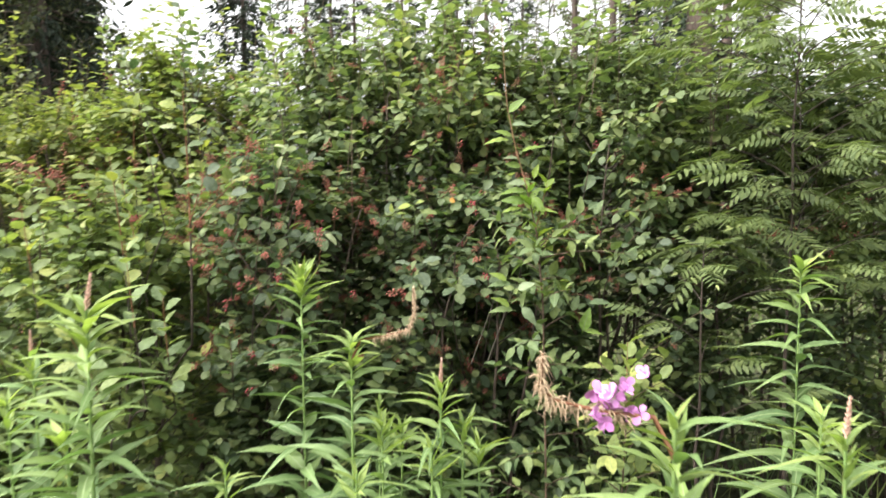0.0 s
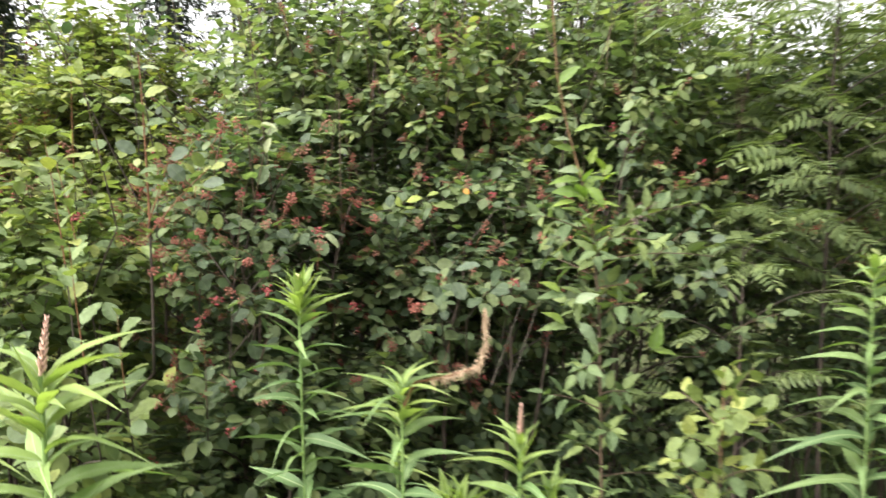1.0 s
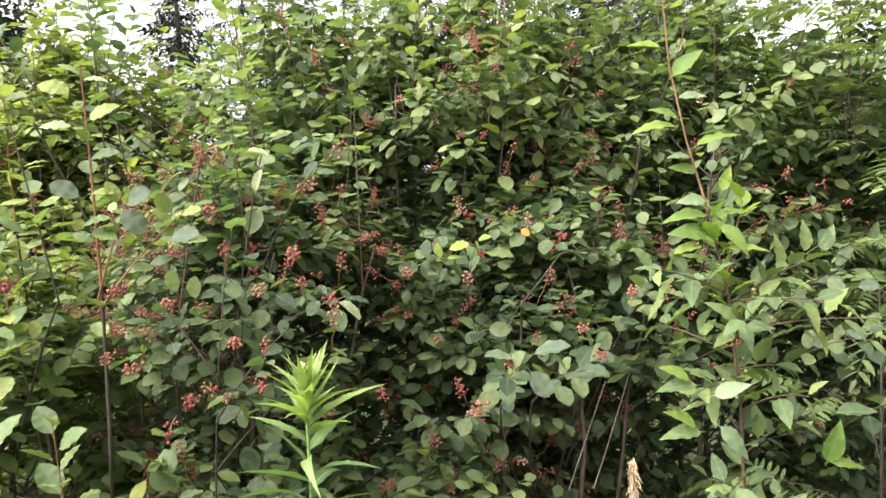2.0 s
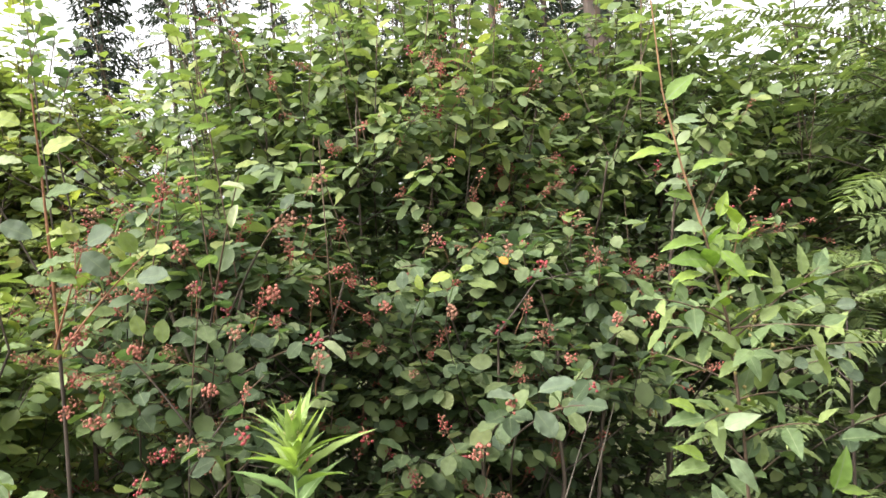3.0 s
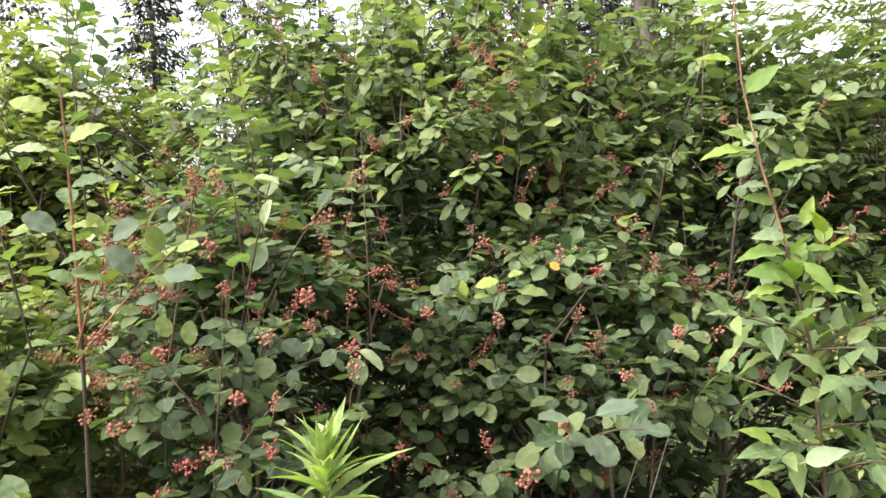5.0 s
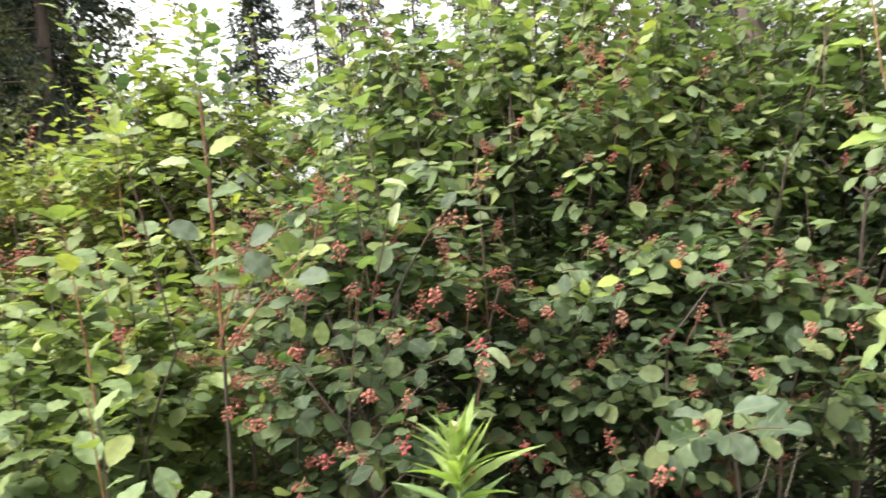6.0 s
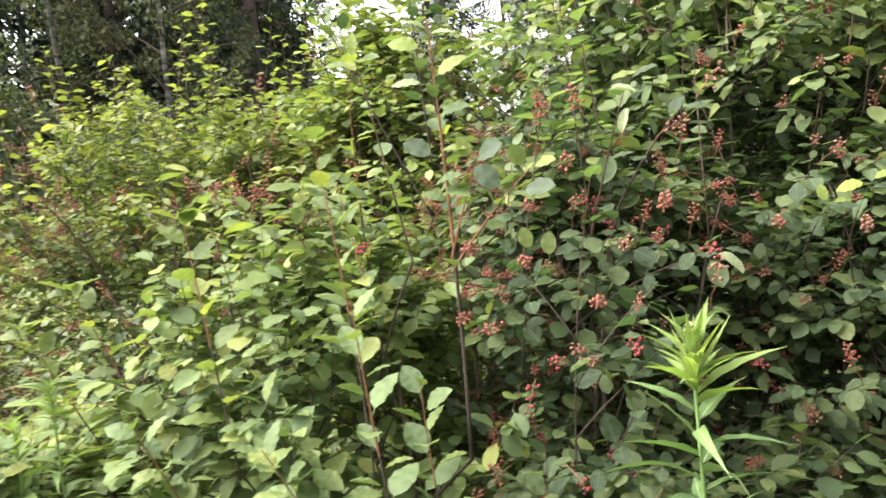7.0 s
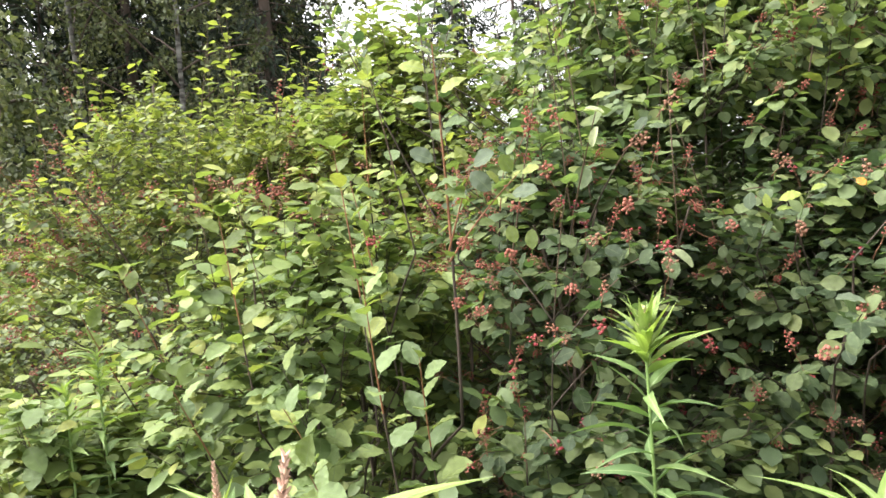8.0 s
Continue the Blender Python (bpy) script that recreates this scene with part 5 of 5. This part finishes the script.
for base, way, size, bag, face in (
        ((-0.753, 2.25, 1.745), (-0.8, -0.2, 0.45), 0.062, LEAF_YELLOW, (0.3, -0.7, 0.7)), ((-0.744, 2.25, 1.77), (0.9, -0.2, 0.1), 0.048, LEAF_PALE_FLAT, (0, -0.5, 0.9)), ((-0.740, 2.25, 1.70), (0.8, -0.2, 0.5), 0.064, LEAF_NEW, (-0.4, -0.8, 0.5)),
        ((-0.755, 2.25, 1.69), (-0.9, -0.3, 0.3), 0.056, LEAF_PALE_FLAT, (0.1, -0.4, 0.9)), ((-0.742, 2.25, 1.637), (0.9, -0.2, 0.25), 0.060, LEAF_MID, (-0.2, -0.6, 0.8)), ((-0.747, 2.25, 1.57), (-0.8, -0.3, 0.5), 0.058, LEAF_BLUE, (0.3, -0.8, 0.5)), ((-0.745, 2.25, 1.58), (0.9, -0.3, 0.1), 0.05, LEAF_NEW, (0, -0.4, 0.9)),
        ((-0.747, 2.25, 1.52), (0.8, -0.4, -0.1), 0.056, LEAF_MID, (0, -0.6, 0.8)), ((-0.69, 2.25, 1.556), (0.8, -0.3, 0.35), 0.060, LEAF_BLUE, (-0.3, -0.8, 0.5)), ((-0.692, 2.25, 1.56), (-0.4, -0.2, 0.9), 0.045, LEAF_NEW, (0.3, -0.9, 0.2)), ((-0.70, 2.25, 1.54), (-0.9, -0.3, -0.2), 0.055, LEAF_MID, (0, -0.5, 0.9)),
        ((-0.60, 2.24, 1.535), (-0.3, -0.3, 0.6), 0.046, LEAF_OVAL_NEW, (0.1, -1, 0.1)), ((-0.596, 2.24, 1.536), (0.9, -0.2, 0.25), 0.042, LEAF_OVAL_NEW, (-0.2, -0.6, 0.7)), ((-0.62, 2.24, 1.50), (0.9, -0.3, 0.1), 0.062, LEAF_BLUE, (-0.1, -0.7, 0.7)), ((-0.64, 2.24, 1.50), (-0.5, -0.3, 0.7), 0.060, LEAF_BLUE, (0.3, -0.9, 0.3)),
        ((-0.878, 2.25, 1.75), (0.1, -0.2, 0.9), 0.045, LEAF_YELLOW, (-0.2, -0.9, 0.2)), ((-0.876, 2.25, 1.74), (0.9, -0.2, 0.15), 0.05, LEAF_NEW, (0, -0.5, 0.9)), ((-0.88, 2.25, 1.74), (-0.9, -0.3, 0.15), 0.05, LEAF_NEW, (0, -0.5, 0.9))):
    stick(SHRUB_C, base, way, size, bag, face)
shoot(SHRUB_C, (-0.89, 2.17, 1.05), (-0.918, 2.145, 1.61), 12, LEAF_NEW, 0.064, 0, start=0.3)
shoot(SHRUB_C, (-0.80, 2.05, 0.92), (-0.804, 1.966, 1.39), 12, LEAF_MID, 0.064, 0, start=0.3)
shoot(SHRUB_C, (-1.10, 2.75, 1.25), (-0.992, 2.487, 1.78), 14, LEAF_NEW, 0.062, 0)
shoot(SHRUB_C, (-0.94, 2.42, 1.10), (-1.01, 2.41, 1.56), 15, LEAF_MID, 0.062, 0)
shoot(SHRUB_C, (-1.18, 2.22, 1.05), (-1.208, 2.19, 1.51), 12, LEAF_NEW, 0.064, 0)
shoot(SHRUB_C, (-0.80, 2.25, 0.85), (-0.79, 2.16, 1.22), 15, LEAF_MID, 0.068, 0)
shoot(SHRUB_L, (-0.64, 2.30, 0.85), (-0.60, 2.16, 1.10), 12, LEAF_DARK, 0.048, 0, bark_twig)
shoot(SHRUB_C, (-1.44, 2.40, 0.90), (-1.495, 2.22, 1.40), 13, LEAF_NEW, 0.064, 0)
shoot(SHRUB_C, (-0.98, 2.20, 0.85), (-1.02, 2.05, 1.15), 15, LEAF_MID, 0.068, 0)
shoot(SHRUB_C, (-1.25, 2.25, 0.85), (-1.28, 2.08, 1.18), 15, LEAF_MID, 0.068, 0)
shoot(SHRUB_C2, (-1.60, 2.42, 0.95), (-1.62, 2.22, 1.33), 13, LEAF_NEW, 0.064, 0)
shoot(SHRUB_C2, (-1.85, 2.30, 0.75), (-1.84, 2.24, 1.08), 12, LEAF_NEW, 0.064, 0)
shoot(SHRUB_C, (-0.98, 2.90, 1.45), (-1.22, 2.74, 2.12), 16, LEAF_MID, 0.055, 0.05, bark_shrub, 0.3, 0.003)
for at, way, count, mat in (((-0.348, 2.19, 1.395), (0.4, -1, 0), 8, fruit_ripe), ((-0.40, 2.20, 1.45), (0.2, -1, 0.3), 15, fruit), ((-0.66, 2.33, 1.50), (-0.2, -1, 0.2), 12, fruit), ((-0.70, 2.30, 1.42), (-0.4, -1, -0.3), 16, fruit),
                            ((-0.62, 2.26, 1.38), (0.2, -1, 0.2), 14, fruit), ((-0.58, 2.26, 1.47), (-0.5, -1, 0.3), 12, fruit), ((-0.54, 2.24, 1.52), (0.3, -1, 0.4), 11, fruit), ((-0.47, 2.22, 1.41), (0.5, -1, 0), 10, fruit_dull),
                            ((-0.92, 2.36, 1.43), (-0.3, -1, -0.2), 13, fruit_ripe), ((0.08, 2.50, 1.44), (0.4, -1, 0.3), 9, fruit_ripe), ((0.03, 2.50, 1.47), (-0.1, -1, 0.6), 10, fruit_dull), ((-0.21, 2.48, 1.39), (-0.2, -1, 0.5), 12, fruit),
                            ((-0.10, 2.36, 1.38), (-0.3, -1, 0.3), 12, fruit_dull), ((-0.06, 2.05, 1.29), (-0.2, -1, 0.4), 15, fruit), ((-0.10, 2.06, 1.24), (-0.6, -1, 0), 11, fruit), ((0.12, 2.36, 1.24), (0.3, -1, 0), 7, fruit_ripe), ((0.11, 2.38, 1.29), (-0.2, -1, 0.2), 9, fruit),
                            ((0.22, 2.42, 1.34), (-0.3, -1, 0.5), 12, fruit), ((0.27, 2.43, 1.33), (0.3, -1, 0.3), 6, fruit), ((-0.50, 2.20, 1.60), (-0.4, -0.7, 0.7), 10, fruit), ((-0.40, 2.20, 1.56), (0.9, -0.3, 0.5), 13, fruit_dull), ((-0.34, 2.20, 1.61), (0.9, -0.3, 0.5), 10, fruit_dull),
                            ((-0.62, 2.24, 1.20), (0, -1, -0.4), 6, fruit_ripe), ((-0.46, 2.16, 1.27), (0.4, -1, 0.1), 9, fruit_ripe), ((-0.56, 2.20, 1.24), (-0.2, -1, 0), 8, fruit_ripe), ((-0.66, 2.24, 1.29), (-0.4, -1, 0.1), 12, fruit), ((-0.74, 2.30, 1.30), (0.1, -1, 0), 11, fruit),
                            ((-0.70, 2.42, 1.60), (-0.3, -1, 0.4), 11, fruit_dull), ((-0.60, 2.45, 1.63), (0.3, -1, 0.3), 10, fruit), ((-0.52, 2.24, 1.32), (0.5, -1, 0.2), 12, fruit), ((-0.28, 2.38, 1.20), (0.2, -1, -0.6), 8, fruit_ripe)):
    hang(SHRUB_M if at[0] > -0.25 else SHRUB_L, at, way, count, mat)
part("leaf", LEAF_PALE[0], SHRUB_L, "pale curled leaf", m=matrix_of(np.array((-0.335, 2.20, 1.385)) - np.array(SHRUB_L.location), (0.9, -0.3, -0.5), (0, -0.6, 1), 0.045))
part("leaf", LEAF_PALE[0], SHRUB_L, "pale upturned leaf", m=matrix_of(np.array((-0.445, 2.15, 1.565)) - np.array(SHRUB_L.location), (0.2, -0.1, 1.0), (-0.3, -1, 0.1), 0.036))
part("leaf", LEAF_PALE[0], SHRUB_L, "pale curled leaf", m=matrix_of(np.array((-0.46, 2.15, 1.63)) - np.array(SHRUB_L.location), (0.9, -0.2, 0.05), (0, -0.5, 1), 0.036))
for dead_foot, dead_top in (((0.08, 2.45, 0.95), (0.16, 2.44, 1.17)), ((0.13, 2.45, 0.95), (0.21, 2.45, 1.18))):
    dead_soup = Soup()
    dead_soup.add(*tube(bend(np.array(dead_foot) - np.array(SHRUB_M.location), np.array(dead_top) - np.array(SHRUB_M.location), 0, 5, 0.02), np.linspace(0.0018, 0.0009, 5), 5))
    part("dead_shoot", dead_soup.mesh("dead_shoot", bark_grey), SHRUB_M, "bare grey dead shoot")


# ---- trees round the clearing ----
CHIP = [diamond(0.75, 0.1, 0.2), diamond(0.6, 0.05, 0.35), diamond(0.7, 0.2, 0.0)]


def birch(height, low, reach, leaves, name="birch_tree", label="tall birch with a white trunk and drooping dull green crown", group="birches at the forest edge", chip=0.093, mat=None, thick=0.055, bark=None):
    """A birch: leaning trunk, limbs, drooping twigs of many small leaves."""
    ob = thing(name, label, "tree", (0, 0, 0), group)
    line = bend((0, 0, -0.1), (rng.normal(0, 0.35), rng.normal(0, 0.35), height), 0, 10, 0.02)
    s = Soup()
    s.add(*tube(line, np.linspace(thick, 0.02, 10), 9))
    limbs, tips = Soup(), []
    count = int(height * 3.2)
    for i in range(count):
        q = low + (0.99 - low) * i / count
        a = i * 2.4
        root = np.array([np.interp(q * height, line[:, 2], line[:, k]) for k in range(3)])
        rr = reach * (0.45 + 0.75 * np.sin(np.pi * min(1, (q - low) / (1 - low) * 0.8 + 0.18))) * rng.uniform(0.6, 1.2)
        tip = root + np.array([np.cos(a) * rr, np.sin(a) * rr, rr * rng.uniform(0.1, 0.7)])
        path = bend(root, tip, 0.2, 6, 0.06)
        limbs.add(*tube(path, np.linspace(0.022, 0.004, 6), 4))
        for j in range(7):
            u = rng.uniform(0.3, 1.0)
            k = path[int(u * 5)]
            end = k + np.array([rng.normal(0, 0.28), rng.normal(0, 0.28), -rng.uniform(0.1, 0.8)]) * (0.5 + 0.2 * reach)
            tips.append((k, end))
            limbs.add(*tube(np.stack([k, (k + end) / 2 + UP * 0.06, end]), [0.005, 0.003, 0.001], 3))
    part("trunk", s.mesh("trunk", bark or bark_birch), ob, "" if bark else "white birch trunk with dark marks")
    part("limb_growth", limbs.mesh("limb_growth", bark_shrub), ob, kind="stuff")
    ks, es = np.array([t[0] for t in tips]), np.array([t[1] for t in tips])
    pick = rng.integers(0, len(ks), leaves)
    u = rng.random(leaves)[:, None]
    p = ks[pick] * (1 - u) + es[pick] * u + rng.normal(0, 0.09, (leaves, 3))
    d = unit(rng.normal(size=(leaves, 3)) - UP * 0.7)
    crown = Soup()
    lay(crown, CHIP, p, d, unit(rng.normal(size=(leaves, 3)) + UP * 0.5), rng.uniform(0.7, 1.3, leaves) * chip)
    part("crown", crown.mesh("crown", mat or leaf_birch), ob, kind="stuff")
    return ob


def conifer(height, low, reach, tufts, name="spruce_tree", label="tall dark spruce with drooping needle branches", group="conifers at the forest edge", thick=0.16, every=0.28):
    """A spruce or pine: straight trunk, whorls of drooping boughs, sprays of needles."""
    ob = thing(name, label, "tree", (0, 0, 0), group)
    s = Soup()
    s.add(*tube(bend((0, 0, -0.1), (0, 0, height), 0, 8, 0.004), np.linspace(thick, 0.02, 8), 9))
    part("trunk", s.mesh("trunk", bark_pine), ob, "rough dark trunk")
    boughs, a0, a1 = Soup(), [], []
    z = low * height
    while z < height * 0.985:
        q = (z / height - low) / (1 - low)
        for i in range(6):
            a = rng.uniform(0, 6.283)
            rr = reach * (1.0 - 0.9 * q) * rng.uniform(0.6, 1.1)
            root = np.array([0, 0, z + rng.uniform(-0.1, 0.1)])
            tip = root + np.array([np.cos(a) * rr, np.sin(a) * rr, -0.28 * rr + 0.3 * q])
            boughs.add(*tube(bend(root, tip, -0.08, 3, 0.02), np.linspace(0.02, 0.004, 3), 3))
            a0.append(root)
            a1.append(tip)
        z += every * rng.uniform(0.8, 1.2)
    part("bough_growth", boughs.mesh("bough_growth", bark_pine), ob, kind="stuff")
    a0, a1 = np.array(a0), np.array(a1)
    pick = rng.integers(0, len(a0), tufts)
    u = rng.uniform(0.12, 1.0, tufts)[:, None] ** 0.7
    along = unit(a1 - a0)[pick]
    p = a0[pick] * (1 - u) + a1[pick] * u + rng.normal(0, 0.07, (tufts, 3)) - UP * rng.uniform(0, 0.22, (tufts, 1))
    d = unit(along * 0.6 + rng.normal(0, 0.45, (tufts, 3)) - UP * 0.45)
    crown = Soup()
    lay(crown, [diamond(0.24, 0.06, 0.15), diamond(0.3, 0.02, 0.3)], p, d, unit(rng.normal(size=(tufts, 3)) + UP), rng.uniform(0.12, 0.30, tufts))
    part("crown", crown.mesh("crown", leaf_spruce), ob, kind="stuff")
    return ob


def stand(kinds, spots):
    """Sets copies of trees at bearing (degrees right of ahead), distance, turn and size; the first spot of each kind takes the tree itself."""
    used = set()
    for k, az, dist, size in spots:
        m = pose(dist * math.sin(radians(az)), dist * math.cos(radians(az)), 0, 0, 0, (az * 37 + dist * 11) % 360)
        if k in used:
            c = copy_thing(kinds[k], m)
        else:
            c = kinds[k]
            c.matrix_basis = m
            used.add(k)
        c.scale = (size, size, size)


TREES = {
    "b1": birch(13, 0.10, 2.0, 8000), "b2": birch(15, 0.08, 2.2, 9000), "b3": birch(11, 0.06, 1.8, 7200),
    "s1": conifer(16, 0.05, 2.1, 7600), "s2": conifer(14, 0.08, 2.3, 11000),
    "p1": conifer(19, 0.42, 1.8, 5000, "pine_tree", "tall bare-trunked pine with a high crown", thick=0.13, every=0.5),
    "p2": conifer(17, 0.30, 1.2, 3600, "pine_tree", "slender conifer with sparse lower branches", thick=0.10, every=0.5),
    "p3": conifer(18, 0.10, 0.75, 5200, "pine_tree", "thick-trunked conifer with short dead lower branches", thick=0.24, every=0.35),
    "y1": birch(3.4, 0.05, 0.75, 6500, "young_birch", "bushy young birch at the clearing's edge", "young birches", 0.06, None, 0.022, bark_shrub),
}
stand(TREES, [
    ("s1", -47, 15, 1), ("b2", -40, 16.5, 1), ("b3", -35, 15.5, 1.05), ("b1", -30.5, 17.5, 1), ("s1", -28.6, 17, 1), ("b3", -27.0, 20, 1), ("b2", -52, 17, 1), ("b2", -33, 20, 1), ("b3", -43, 19, 1.1),
    ("s1", -44, 20, 1), ("s2", -37.5, 19, 1), ("s1", -31.5, 23, 1), ("s2", -49, 21, 1), ("s1", -56, 20, 1), ("s2", -29.5, 24, 1), ("s1", -36, 25, 1.1), ("s2", -41, 26, 1.1), ("s1", -62, 18, 1),
    ("s2", -16.0, 26, 0.9), ("p1", -11.8, 36, 1), ("p2", -10.0, 33, 1), ("p1", -8.4, 38, 1), ("p2", -5.0, 31, 1), ("p2", -1.0, 35, 1), ("p1", 1.0, 30, 1), ("p2", 3.6, 36, 1),
    ("p1", 7.4, 26, 1.1), ("p1", 10.0, 24, 1.1), ("p2", 12.2, 28, 1), ("s2", 13.6, 24, 1), ("p3", 15.9, 13, 1), ("p1", 17.6, 23, 1.2), ("p2", 20.0, 33, 1), ("p2", 33, 30, 1), ("b1", 36, 22, 1), ("s1", 41, 24, 1), ("b2", 47, 20, 1), ("s2", 53, 23, 1),
    ("b1", 4.5, 30, 1), ("b3", 8.5, 27, 1), ("b2", 12, 32, 1), ("b1", 16, 26, 1), ("b3", 19, 30, 1), ("b2", -2, 38, 1),
    ("y1", -47, 8.0, 1), ("y1", -42.5, 9.0, 0.95), ("y1", -51, 9.5, 1.1), ("y1", -38.0, 10.5, 0.9), ("y1", -33.0, 12.0, 0.9), ("y1", -55, 8.5, 1.0), ("y1", 34, 9.5, 0.9),
    ("s1", 75, 26, 1), ("b1", 95, 25, 1), ("s2", 125, 28, 1), ("b2", 160, 32, 1), ("s2", -150, 33, 1), ("b1", -115, 30, 1), ("s1", -90, 26, 1), ("b2", -75, 22, 1),
])


def thicket(label, az0, az1, near, far, height, count, mat, size):
    """Undergrowth and far foliage that closes the wood between the trunks."""
    n = count
    az = np.radians(rng.uniform(az0, az1, n))
    dist = rng.uniform(near, far, n)
    h = height * (0.65 + 0.35 * np.sin(az * 31) * np.cos(az * 13 + 1)) * (0.8 + 0.4 * rng.random(n))
    z = h * rng.random(n) ** 0.8
    p = np.stack([dist * np.sin(az), dist * np.cos(az), z], -1) + rng.normal(0, 0.3, (n, 3))
    p[:, 2] = np.maximum(p[:, 2], 0.05)
    s = Soup()
    lay(s, CHIP, p, unit(rng.normal(size=(n, 3)) - UP * 0.3), unit(rng.normal(size=(n, 3)) + UP * 0.6), rng.uniform(0.6, 1.4, n) * size)
    tagged(new("forest_undergrowth", s.mesh("forest_undergrowth", mat)), label, "undergrowth", kind="stuff")


# The spruce-coloured sheets carry the wood's inner shade in their dark colour.
thicket("undergrowth and low boughs inside the wood, coloured dark for shade", -75, -25.3, 20, 27, 8.5, 32000, leaf_spruce, 0.28)
thicket("dull green bushes along the forest edge", -75, -27, 11, 15, 2.6, 22000, leaf_birch, 0.10)
thicket("dense boughs deep in the wood, coloured dark for shade", -80, -25.8, 27, 30, 15, 26000, leaf_spruce, 0.40)
thicket("dull green bushes at the far side of the clearing", -24, 60, 24, 32, 2.8, 22000, leaf_birch, 0.16)

# ---- the depth of the thicket, glimpsed through its gaps ----
shrub("dull green serviceberry shrub deep in the thicket", "shrub", (0.10, 4.30), (0.95, 0.55), 1.98, 1.10, 240, 0.052, SIMPLE, FINE_OVAL, mats=SERV, shoots=4, seed_at=4.6, under=0.5, inner=1.6, fresh_lit_up=-0.6)
